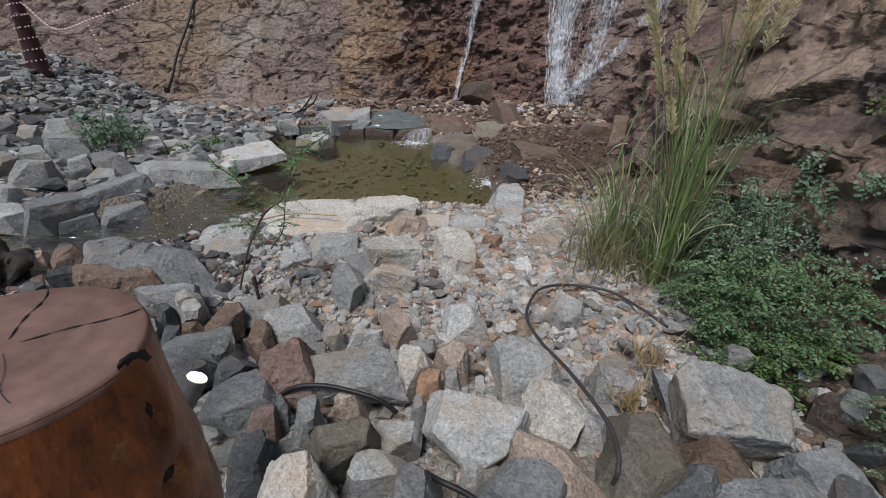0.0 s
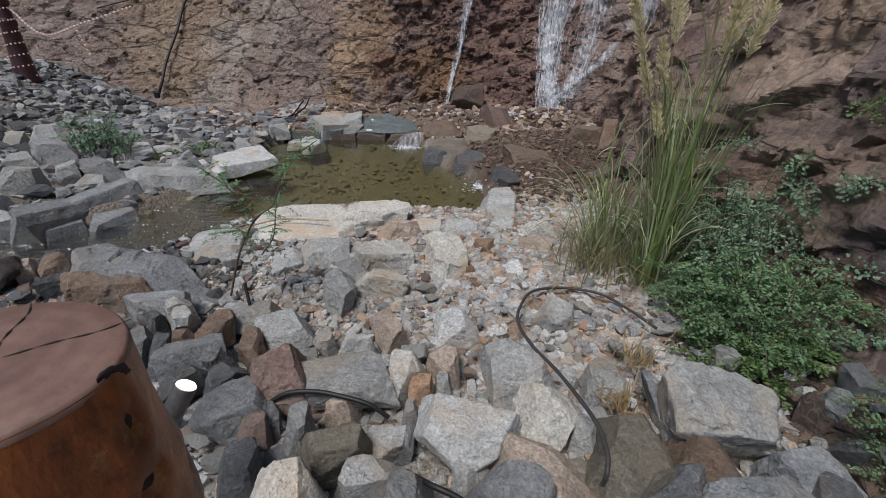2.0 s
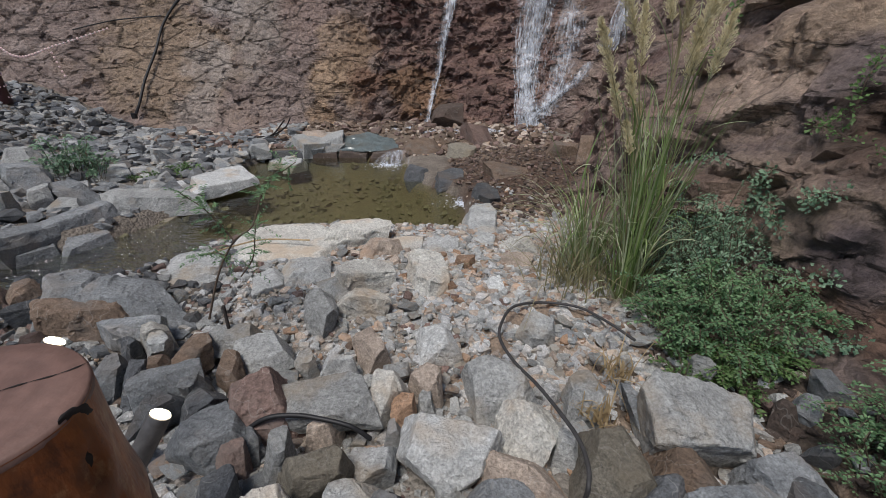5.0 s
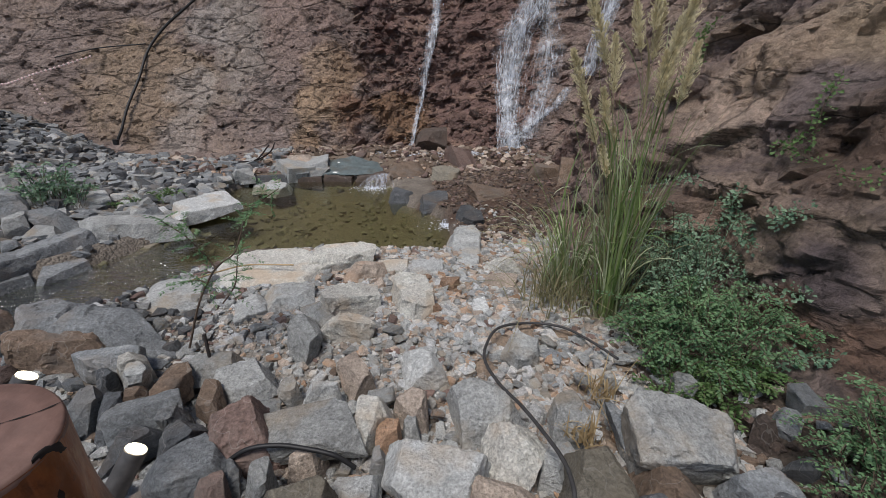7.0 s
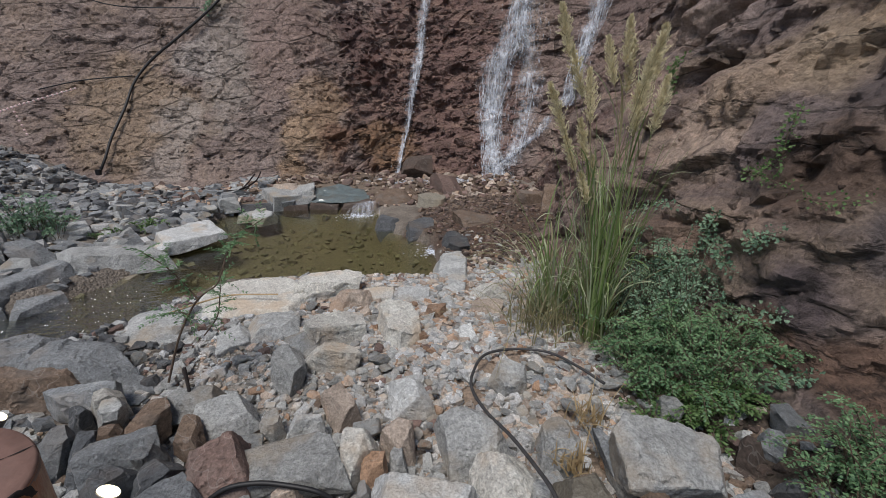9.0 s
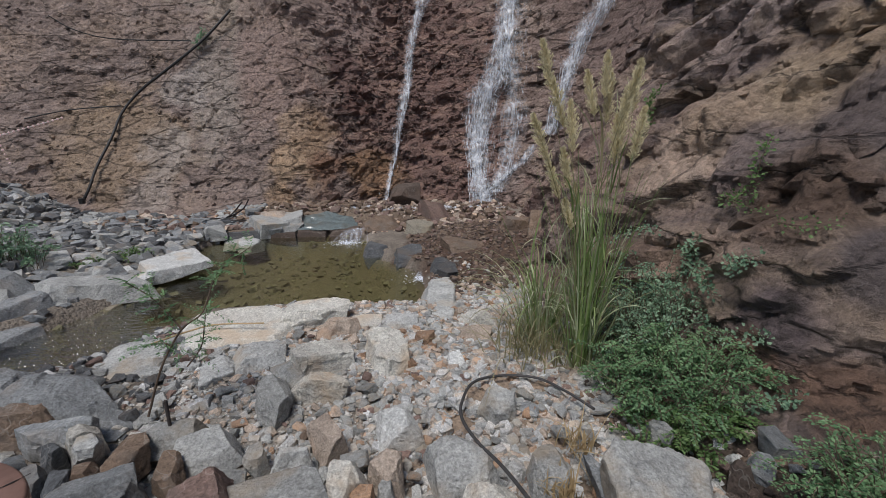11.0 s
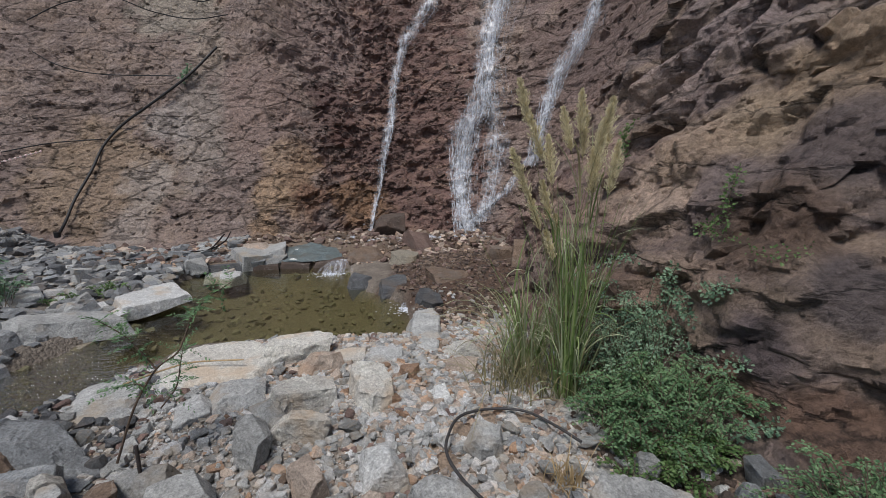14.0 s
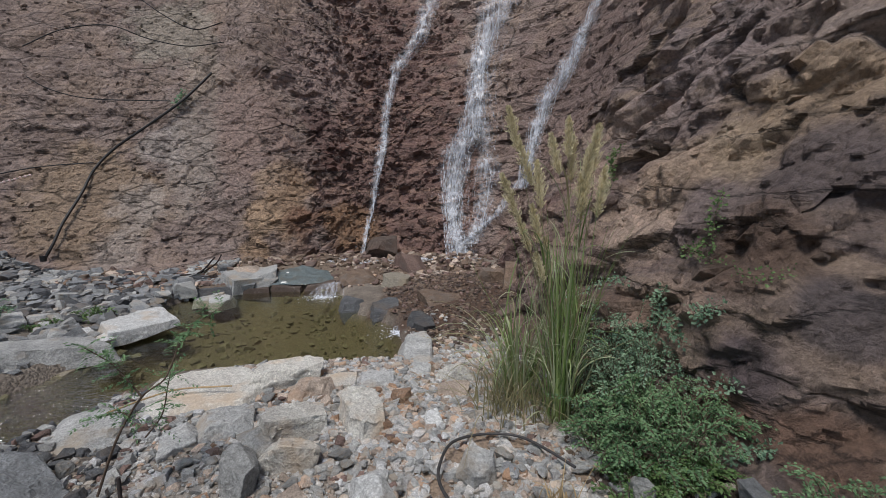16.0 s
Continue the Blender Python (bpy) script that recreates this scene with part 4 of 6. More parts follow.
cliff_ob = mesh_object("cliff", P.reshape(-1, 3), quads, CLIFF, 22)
tagged(cliff_ob, "crumbling brown shale cliff, wet and reddish round the falls", "cliff", kind="structure")

bm = bmesh.new()
ring = [bm.verts.new((x, y, WATER_Z)) for x, y in POOL + 0.12 * (POOL - POOL.mean(0)) / np.hypot(*(POOL - POOL.mean(0)).T)[:, None]]
bm.faces.new(ring)
bmesh.ops.triangulate(bm, faces=bm.faces)
bm.normal_update()
for f in bm.faces:
    if f.normal.z < 0:
        f.normal_flip()
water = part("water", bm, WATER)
water.visible_shadow = False
tagged(water, "clear shallow greenish pool water with small ripples", "water", kind="structure")


# ---- the log post at the rail, with its spot lamps ----
def log_post(x, y, top, r):
    post = thing("log_post", (x, y, 0), "varnished reddish-brown log post with a sawn cracked top", "post")
    rng = random.Random(5)
    bm = bmesh.new()
    sides, rings = 64, []
    for k in range(90):
        z = -0.1 + (top + 0.1) * (k / 89) ** 0.6
        flare = 1.0 + 1.0 * (1 - z / top)
        ring = []
        for j in range(sides):
            a = math.tau * j / sides
            q = r * flare * (1 + 0.06 * math.cos(2 * a + 0.9) + 0.05 * noise.noise(Vector((math.cos(a) * 1.2, math.sin(a) * 1.2, z * 2.5))))
            for ka, kz, kr in ((-0.09, top - 0.03, 0.014), (-0.15, top - 0.07, 0.016), (0.5, top - 0.105, 0.025), (-1.2, top - 0.12, 0.015)):
                dd = ((a - ka + math.pi) % math.tau - math.pi) ** 2 * r * r + (z - kz) ** 2 * 0.5
                q += 0.007 * math.exp(-dd / kr**2) - 0.011 * math.exp(-dd / (kr * 0.35) ** 2)
            ring.append(bm.verts.new((q * math.cos(a), q * math.sin(a), z)))
        rings.append(ring)
    for a, b in zip(rings, rings[1:]):
        for j in range(sides):
            bm.faces.new((a[j], a[(j + 1) % sides], b[(j + 1) % sides], b[j]))
    rim = [v.co.copy() for v in rings[-1]]
    part("trunk", bm, WOOD, post, angle=60)
    bm = bmesh.new()
    rows = [[bm.verts.new((p.x * f, p.y * f, top + dz)) for p in rim] for f, dz in ((1.006, -0.0035), (1.004, -0.001), (0.99, 0.001), (0.97, 0.002), (0.7, 0.002), (0.4, 0.002), (0.1, 0.002))]
    for a, b in zip(rows, rows[1:]):
        for j in range(sides):
            bm.faces.new((a[j], a[(j + 1) % sides], b[(j + 1) % sides], b[j]))
    bm.faces.new(rows[-1])
    part("sawn_top", bm, WOOD_END, post, "sawn pinkish-brown end grain", angle=50)
    for angle, reach in ((39, 0.99), (113, 0.97), (-45, 0.8)):
        bm = bmesh.new()
        pts = [Vector((r * 0.1 * math.cos(radians(angle)) + r * (reach - 0.1) * t * math.cos(radians(angle + 2.5 * math.sin(t * 7))), r * 0.1 * math.sin(radians(angle)) + r * (reach - 0.1) * t * math.sin(radians(angle + 2.5 * math.sin(t * 7))), top + 0.0026)) for t in np.linspace(0, 1, 14)]
        tube(bm, pts, [0.00012 + 0.0002 * (i % 3) * (angle > 0) for i in range(14)], 5)
        part("crack", bm, CHARRED, post, "dark drying crack")
    for angle, z, wide, tall in ((-1, top - 0.0025, 0.009, 0.005), (-5, top - 0.029, 0.005, 0.007), (-9, top - 0.07, 0.0055, 0.008)):
        bm = bmesh.new()
        a = radians(angle)
        here = r * (1.0 + 1.0 * (1 - z / top)) * (1 + 0.06 * math.cos(2 * a + 0.9))
        bmesh.ops.create_icosphere(bm, subdivisions=3, radius=1.0)
        for v in bm.verts:
            k = 1 + 0.3 * noise.noise(v.co * 2.3 + Vector((angle, 0, 0)))
            v.co = Matrix.Rotation(a, 3, "Z") @ Vector((v.co.x * 0.0016 * k + here - 0.0006, v.co.y * wide * k, v.co.z * tall * k + z - v.co.y * 0.004))
        part("knot", bm, CHARRED, post, "black weathered knot hole", angle=60)
    return post


def spot_lamp(x, y, z, aim, length=0.19, r=0.027):
    lamp = thing("spot_lamp", (x, y, z), "small cylindrical grey garden spot lamp, switched on", "spot lamp", "spot lamps at the post")
    way = Vector(aim).normalized()
    bm = bmesh.new()
    tube(bm, [way * -length, way * (-length * 0.97), way * (-0.004), way * 0.0], [r * 0.8, r * 0.96, r, r * 0.97], 28)
    part("housing", bm, HOUSING, lamp, angle=40)
    bm = bmesh.new()
    tube(bm, [way * 0.0015, way * 0.004], [r * 0.9, r * 0.86], 28)
    part("lens", bm, SPOT_GLASS, lamp, "glowing warm white lens", angle=40)
    bm = bmesh.new()
    tube(bm, [way * -length * 0.98, way * -length + Vector((0, 0, -0.05)), Vector((way.x * -length, way.y * -length, -z + gz(x, y) - 0.02))], 0.007, 8)
    part("stake", bm, HOUSING, lamp)
    return lamp


log_post(-0.203, 0.225, 1.161, 0.0595)
spot_lamp(-0.612, 0.88, 0.513, (0.42, 0.36, 0.83))
spot_lamp(-0.981, 1.067, 0.602, (0.42, 0.36, 0.83))


# ---- falling water ----
def on_cliff(s, z, out=0.05):
    """A place on the built cliff, out metres in front of it."""
    a = S_FALL + s
    j = min(max(int(np.searchsorted(cs, a)) - 1, 0), len(cs) - 2)
    i = min(max(int(np.searchsorted(cz, z)) - 1, 0), len(cz) - 2)
    u, v = (a - cs[j]) / (cs[j + 1] - cs[j]), (z - cz[i]) / (cz[i + 1] - cz[i])
    p = (P[i, j] * (1 - u) + P[i, j + 1] * u) * (1 - v) + (P[i + 1, j] * (1 - u) + P[i + 1, j + 1] * u) * v
    return Vector((p[0] + nrm[j, 0] * out, p[1] + nrm[j, 1] * out, p[2]))


def ribbon(vs, fs, path, widths, side):
    n = len(vs)
    for p, w in zip(path, widths):
        vs += [tuple(p - side * w), tuple(p + side * w)]
    fs += [(n + 2 * i, n + 2 * i + 1, n + 2 * i + 3, n + 2 * i + 2) for i in range(len(path) - 1)]


def waterfall(label, knots, width, threads, seed, thick=0.02, tail=1.0):
    """Threads of water that slide and drop down the rock along knots of (along, height)."""
    rng = random.Random(seed)
    line = curve_points([(s, z, 0) for s, z in knots], 10)
    fall = thing("waterfall", on_cliff(line[-1].x, line[-1].y, 0.1), label, "waterfall", "waterfalls on the cliff", kind="structure")
    base = Vector(fall.location)
    for out, wide in ((0.13, 1.0), (0.19, 0.7)) if threads > 30 else ((0.13, 1.0),):
        me = bpy.data.meshes.new("veil")
        cols, pts = 14, []
        for i, k in enumerate(line):
            f = i / (len(line) - 1)
            now = width * wide * (1.25 + 0.9 * f * tail) * (1 + 0.2 * math.sin(f * 11 + seed))
            pts += [tuple(on_cliff(k.x + now * (j / cols - 0.5), k.y, out) - base) for j in range(cols + 1)]
        quads = [(i * (cols + 1) + j, i * (cols + 1) + j + 1, (i + 1) * (cols + 1) + j + 1, (i + 1) * (cols + 1) + j) for i in range(len(line) - 1) for j in range(cols)]
        me.from_pydata(pts, [], quads)
        uv = me.uv_layers.new(name="across")
        for loop in me.loops:
            uv.data[loop.index].uv = ((loop.vertex_index % (cols + 1)) / cols, 0.5)
        me.materials.append(VEIL)
        me.shade_smooth()
        new("veil", me).parent = fall
    for layer, mat in enumerate((FALL, SPLASH)):
        vs, fs = [], []
        for k in range(threads // 2 if layer == 0 else threads // 3):
            where, drift, phase = rng.gauss(0, 0.45), rng.uniform(-0.3, 0.3), rng.uniform(0, 6)
            a = rng.randint(0, max(1, len(line) * 2 // 3))
            b = len(line) if rng.random() < 0.6 else min(len(line), a + rng.randint(8, 34))
            if layer == 0 and k < threads // 3:
                a, b = 0, len(line)
            path, widths = [], []
            prev = None
            for i in range(a, b):
                f = i / (len(line) - 1)
                spread_now = width * (0.55 + 0.75 * f * tail) * (1 + 0.25 * math.sin(f * 11 + seed))
                s = line[i].x + spread_now * (where + drift * f + 0.12 * math.sin(phase + i * 0.55) + rng.gauss(0, 0.03))
                p = on_cliff(s, line[i].y, 0.17 + 0.06 * rng.random() + 0.05 * layer)
                if prev is not None:
                    p = prev.lerp(p, 0.28)
                    p.z = on_cliff(s, line[i].y, 0).z
                prev = p
                path.append(p - base)
                widths.append(thick * rng.uniform(0.35, 1.0) * (1.1 - 0.3 * abs(where)))
            if len(path) > 3:
                for side in (Vector((1, 0.25, 0)).normalized(), Vector((0.3, 1, 0.2)).normalized() * 0.6):
                    ribbon(vs, fs, path, widths, side)
        ob = mesh_object("water_sheet" if layer == 0 else "white_threads", vs, fs, mat)
        ob.parent = fall
    vs, fs = [], []
    for _ in range(threads * 3):
        i = rng.randrange(len(line) // 5, len(line))
        f = i / (len(line) - 1)
        p = on_cliff(line[i].x + width * (0.5 + 0.5 * max(tail, 0) * f) * rng.gauss(0, 0.55), line[i].y + rng.gauss(0, 0.05), 0.2 + 0.1 * rng.random()) - base
        q, n = rng.uniform(0.006, 0.02), len(vs)
        vs += [(p.x - q, p.y, p.z), (p.x, p.y - q * 0.5, p.z - q * 1.8), (p.x + q, p.y, p.z), (p.x, p.y + q * 0.3, p.z + q * 1.6)]
        fs += [(n, n + 1, n + 2), (n, n + 2, n + 3)]
    ob = mesh_object("spray", vs, fs, SPLASH)
    ob.parent = fall
    return fall


waterfall("thin white waterfall sliding down the reddish cliff", [(1.15, 7.80), (0.91, 6.39), (0.52, 5.52), (0.34, 4.74), (0.19, 3.75), (0.13, 2.97), (-0.05, 2.16), (-0.14, 1.44), (-0.29, 0.90), (-0.41, 0.30)], 0.3, 40, 1, 0.011, -0.75)
waterfall("broad white waterfall pouring down the dark rock", [(2.08, 7.41), (1.96, 6.39), (1.90, 5.28), (1.90, 4.20), (1.84, 3.45), (1.66, 2.91), (1.57, 2.22), (1.57, 1.47), (1.66, 0.78), (1.78, 0.27)], 0.4, 110, 2, 0.018, 0.55)
waterfall("thin veil of water beside the main fall", [(1.96, 3.66), (2.08, 2.82), (2.14, 2.04), (2.11, 1.20), (1.99, 0.54)], 0.3, 22, 3, 0.013, 0.4)
waterfall("white waterfall in the corner of the cliff", [(2.95, 6.30), (2.89, 5.55), (2.86, 4.86), (2.74, 4.26), (2.68, 3.72), (2.71, 2.97), (2.77, 2.28), (2.71, 1.83)], 0.22, 60, 4, 0.018, 0.3)
waterfall("white water sliding over a slanting ledge", [(2.50, 1.62), (2.44, 1.32), (2.23, 1.02), (1.96, 0.72), (1.66, 0.39)], 0.15, 40, 5, 0.016, 0.5)


def cascade(label, top, foot, width, seed):
    """A small spill over a stone lip into the pool, with a patch of foam where it lands."""
    rng = random.Random(seed)
    fall = thing("cascade", foot, label, "cascade", "cascades into the pool", kind="structure")
    t, f = Vector(top) - Vector(foot), Vector((0, 0, 0))
    vs, fs = [], []
    for _ in range(60):
        off = Vector((rng.gauss(0, width * 0.35), rng.gauss(0, 0.04), 0))
        path = []
        for i in range(8):
            k = i / 7
            path.append(t.lerp(f, k ** 0.8) + off * (0.6 + 0.7 * k) + Vector((rng.gauss(0, 0.008), 0, t.z * 0.25 * math.sin(k * 3.1))))
        ribbon(vs, fs, path, [0.008 * rng.uniform(0.5, 1.2)] * 8, Vector((1, 0.1, 0)))
    mesh_object("spill", vs, fs, FALL).parent = fall
    vs, fs = [], []
    for _ in range(240):
        a, r = rng.uniform(0, 6.28), abs(rng.gauss(0, width * 0.8))
        x, y, q = r * math.cos(a), r * 0.8 * math.sin(a), rng.uniform(0.007, 0.02)
        n = len(vs)
        h = 0.006 + 0.03 * math.exp(-(r / width) ** 2 * 3) * rng.random()
        vs += [(x - q, y, 0.004), (x, y - q * 0.7, 0.004), (x + q, y, 0.004), (x, y + q * 0.7, 0.004), (x, y, h)]
        fs += [(n, n + 1, n + 4), (n + 1, n + 2, n + 4), (n + 2, n + 3, n + 4), (n + 3, n, n + 4)]
    mesh_object("foam", vs, fs, FOAM).parent = fall


cascade("white water spilling off the teal slab into the pool", (-0.32, 7.30, 0.07), (-0.50, 6.94, -0.12), 0.3, 7)
cascade("small spill between grey stones at the pool's edge", (0.73, 5.35, -0.08), (0.58, 4.82, -0.12), 0.18, 8)


def foot_foam():
    """White water lying on the wet ledge under the falls."""
    rng = random.Random(9)
    vs, fs = [], []
    for _ in range(900):
        x = rng.choice((rng.uniform(0.6, 2.5), rng.uniform(-0.5, 2.4), rng.gauss(1.9, 0.3), rng.gauss(1.9, 0.3), rng.gauss(-0.2, 0.15)))
        y = 8.62 + 0.07 * rng.gauss(0, 1) - 0.06 * math.sin(x * 2.3)
        q = rng.uniform(0.008, 0.026)
        z = gz(x, y) + 0.006
        n = len(vs)
        vs += [(x - q * 2.8, y, z), (x, y - q * 0.7, z), (x + q * 2.8, y, z), (x, y + q * 0.7, z), (x, y, z + 0.008 + 0.025 * rng.random() ** 3)]
        fs += [(n, n + 1, n + 4), (n + 1, n + 2, n + 4), (n + 2, n + 3, n + 4), (n + 3, n, n + 4)]
    ob = mesh_object("foam", vs, fs, SPLASH)
    tagged(ob, "white foam on the wet ledge below the falls", "foam", kind="stuff")


foot_foam()


# ---- hoses, cables and the lamp post ----
def hose(name, label, category, knots, r, mat, sides=10, group=""):
    bm = bmesh.new()
    base = Vector(knots[0])
    tube(bm, [p - base for p in curve_points(knots, 10)], r, sides)
    ob = part(name, bm, mat, angle=60)
    ob.location = base
    return tagged(ob, label, category, group)


ground_line = [(1.19, 1.84), (1.11, 2.01), (1.00, 2.18), (0.80, 2.24), (0.60, 2.16), (0.49, 1.97), (0.46, 1.82), (0.49, 1.62), (0.55, 1.44), (0.59, 1.25), (0.61, 1.11), (0.60, 1.00), (0.58, 0.94), (0.59, 0.96)]
lift = [0.05, 0.05, 0.05, 0.05, 0.06, 0.07, 0.08, 0.09, 0.10, 0.12, 0.13, 0.13, 0.11, 0.03]
TAKEN += [(x, y, 0.075) for x, y in ground_line[2:]]
hose("garden_hose", "dusty dark rubber hose looping over the stones", "hose", [(x, y, gtop(x, y) + h) for (x, y), h in zip(ground_line, lift)], 0.0082, DUSTY_HOSE)
for pipe_line in ([(-0.653, 1.306, 0.000), (-0.56, 1.315, 0.055), (-0.45, 1.315, 0.07), (-0.34, 1.30, 0.075), (-0.225, 1.28, 0.06), (-0.148, 1.273, 0.000)], [(-0.058, 1.033, -0.020), (0.020, 0.928, 0.060), (0.116, 0.885, 0.060), (0.231, 0.832, 0.020)]):
    hose("water_pipe", "black plastic water pipe running under the stones", "pipe", [(x, y, gtop(x, y) + h) for x, y, h in pipe_line], 0.0095, HOSE, 10, "water pipes under the stones")

drop = [(-3.68, 4.38), (-4.25, 3.69), (-5.00, 3.09), (-5.72, 2.58), (-6.05, 2.10), (-6.08, 1.56), (-6.17, 0.99), (-6.20, 0.57), (-6.29, 0.33)]
cliff_pipe = thing("cliff_pipe", on_cliff(-6.14, 0.36, 0.3), "black plastic pipe hanging down the cliff with an open end", "pipe")
bm = bmesh.new()
tube(bm, [p - cliff_pipe.location for p in curve_points([on_cliff(s, z, 0.14) for s, z in drop], 10)], 0.026, 10)
part("pipe", bm, HOSE, cliff_pipe, angle=60)
bm = bmesh.new()
tube(bm, [Vector((0.0, -0.08, 0.05)), Vector((0, -0.08, -0.05))], [0.055, 0.05], 12)
part("end_fitting", bm, HOSE, cliff_pipe, angle=50)
for knots in ([(-7.73, 1.89), (-7.25, 2.04), (-6.77, 2.13), (-5.99, 2.22)], [(-7.55, 4.02), (-7.10, 3.78), (-6.26, 3.63), (-4.49, 3.63)],
              [(-7.85, 4.74), (-7.25, 5.25), (-6.29, 5.46), (-5.27, 5.19), (-4.28, 5.04), (-3.41, 5.10)], [(-5.93, 6.42), (-4.97, 5.85), (-4.16, 5.49), (-3.47, 5.64)]):
    hose("cliff_cable", "thin black cable slung across the cliff", "cable", [on_cliff(s, z, 0.25) for s, z in knots], 0.012, HOSE, 6, "cables on the cliff")


def lamp_post(x, y):
    z = gz(x, y) - 0.05
    post = thing("lamp_post", (x, y, z), "dark maroon cast-iron lamp post wound with string lights", "lamp post")
    for name, prof in (("base", ((0, 0.17), (0.04, 0.17), (0.08, 0.155), (0.82, 0.105), (0.86, 0.12), (0.9, 0.12), (0.94, 0.1))),
                       ("collar", ((0.94, 0.1), (1.12, 0.085), (1.14, 0.11), (1.19, 0.11), (1.21, 0.08))), ("pole", ((1.21, 0.07), (1.6, 0.055), (3.6, 0.045), (3.62, 0.07), (3.7, 0.07)))):
        bm = bmesh.new()
        tube(bm, [Vector((0, 0, h)) for h, _ in prof], [r for _, r in prof], 12 if name == "base" else 20)
        part(name, bm, LAMP_PAINT, post, angle=30)
    rng = random.Random(3)
    bm = bmesh.new()
    for k in range(90):
        h = 0.1 + 1.0 * k / 90
        a = k * 0.42
        r = 0.168 - 0.07 * h + 0.01
        bmesh.ops.create_icosphere(bm, subdivisions=1, radius=0.014, matrix=Matrix.Translation((r * math.cos(a) + rng.gauss(0, 0.006), r * math.sin(a), h)))
    tagged(part("string_light", bm, BULB, post, "pale string of small bulbs"), kind="stuff")
    return post


lamp = lamp_post(-6.95, 7.7)


def light_string():
    """Beaded light string from the post across to the cliff."""
    a = Vector(lamp.location) + Vector((0.1, 0, 1.08))
    knots = [a, (-6.35, 7.60, 1.35), (-6.00, 8.00, 1.54), (-5.57, 8.70, 1.86)]
    pts = curve_points(knots, 24)
    string = thing("light_string", knots[0], "string of small pale bulbs strung from post to cliff", "string lights")
    bm = bmesh.new()
    tube(bm, [p - Vector(knots[0]) for p in pts], 0.008, 6)
    part("cable", bm, CABLE, string)
    bm = bmesh.new()
    for i, p in enumerate(pts):
        if i % 2 == 0:
            bmesh.ops.create_icosphere(bm, subdivisions=1, radius=0.022, matrix=Matrix.Translation(p - Vector(knots[0])))
    for i in range(7):
        bmesh.ops.create_icosphere(bm, subdivisions=1, radius=0.02, matrix=Matrix.Translation(pts[44] - Vector(knots[0]) + Vector((0.02 * i, 0, -0.07 * i))))
    tagged(part("bulb_row", bm, BULB, string), kind="stuff")


light_string()
# driftwood: a forked stick by the bank, a bamboo cane on the slab and a dark log
hose("driftwood_stick", "dark curved driftwood stick lying on the bank", "stick", [(-3.03, 8.07, 0.12), (-2.74, 8.17, 0.15), (-2.49, 8.22, 0.42)], 0.014, CHARRED, 7)
hose("cane", "thin yellowish dry cane lying on the slab", "stick", [(-1.44, 2.77, 0.11), (-1.31, 2.97, 0.10), (-1.14, 3.06, 0.11), (-0.80, 3.03, 0.12)], 0.006, STRAW, 7)
hose("iron_stake", "short dark stake standing in the gravel", "stake", [(-0.95, 1.93, -0.03), (-0.955, 1.93, 0.1), (-0.958, 1.93, 0.2)], 0.0085, CHARRED, 8)
bm = bmesh.new()
tube(bm, curve_points([(-0.3, -0.25, 0.0), (-0.1, 0, 0.05), (0.12, 0.1, 0.02), (0.2, 0.16, -0.06)], 6), [0.16 + 0.03 * math.sin(i * 1.3) - 0.004 * i for i in range(19)], 16)
bmesh.ops.subdivide_edges(bm, edges=bm.edges[:], cuts=1, use_grid_fill=True)
for v in bm.verts:
    v.co += v.normal * noise.fractal(v.co * 9, 0.8, 2, 4) * 0.03
log = part("charred_log", bm, CHARRED, angle=40)
log.location = (-2.66, 2.05, 0.07)
tagged(log, "dark weathered log lying among the rocks", "log")
hose("dry_branch", "thin dark dry branch lying at the foot of the cliff", "branch", [(-2.93, 8.15, gz(-2.93, 8.15) + 0.03), (-2.72, 8.2, gz(-2.72, 8.2) + 0.1), (-2.5, 8.25, gz(-2.5, 8.25) + 0.2), (-2.4, 8.3, gz(-2.4, 8.3) + 0.36)], 0.012, CHARRED, 6)
hose("dry_branch", "thin dark dry branch lying at the foot of the cliff", "branch", [(-2.95, 8.05, gz(-2.95, 8.05) + 0.04), (-2.7, 8.05, gz(-2.7, 8.05) + 0.06), (-2.4, 8.08, gz(-2.4, 8.08) + 0.05)], 0.009, CHARRED, 6)


# ---- plants ----
def leaf_mesh(leaves):
    """Folded pointed leaves: centre, way, up, length, width."""
    c, w, u, ln, wd = (np.array(v, float) for v in zip(*leaves))
    w /= np.linalg.norm(w, axis=1)[:, None]
    side = np.cross(w, u)
    side /= np.linalg.norm(side, axis=1)[:, None] + 1e-9
    u = np.cross(side, w)
    ln, wd = ln[:, None], wd[:, None]
    pts = np.stack([c, c + w * ln * 0.45 + side * wd * 0.5 + u * wd * 0.14, c + w * ln + u * -0.1 * ln, c + w * ln * 0.45 - side * wd * 0.5 + u * wd * 0.14], 1)
    n = len(c)
    i = np.arange(n)[:, None] * 4
    return pts.reshape(-1, 3), np.concatenate([i + [0, 1, 2], i + [0, 2, 3]])


def blade_mesh(blades, steps=7):
    """Arching grass blades: root, way (lean), height, droop, width."""
    vs, fs = [], []
    for root, lean, height, droop, width, turn in blades:
        n = len(vs)
        side = Vector((math.cos(turn), math.sin(turn), 0))
        for i in range(steps + 1):
            t = i / steps
            p = Vector(root) + Vector((lean[0], lean[1], 0)) * height * (t * 0.45 + droop * t * t) + Vector((0, 0, height * (t - droop * 0.62 * t ** 2.6)))
            w = width * (1 - t) ** 0.6 * 0.5 + 0.0004
            vs += [tuple(p - side * w), tuple(p + side * w)]
        fs += [(n + 2 * i, n + 2 * i + 1, n + 2 * i + 3, n + 2 * i + 2) for i in range(steps)]
    return vs, fs


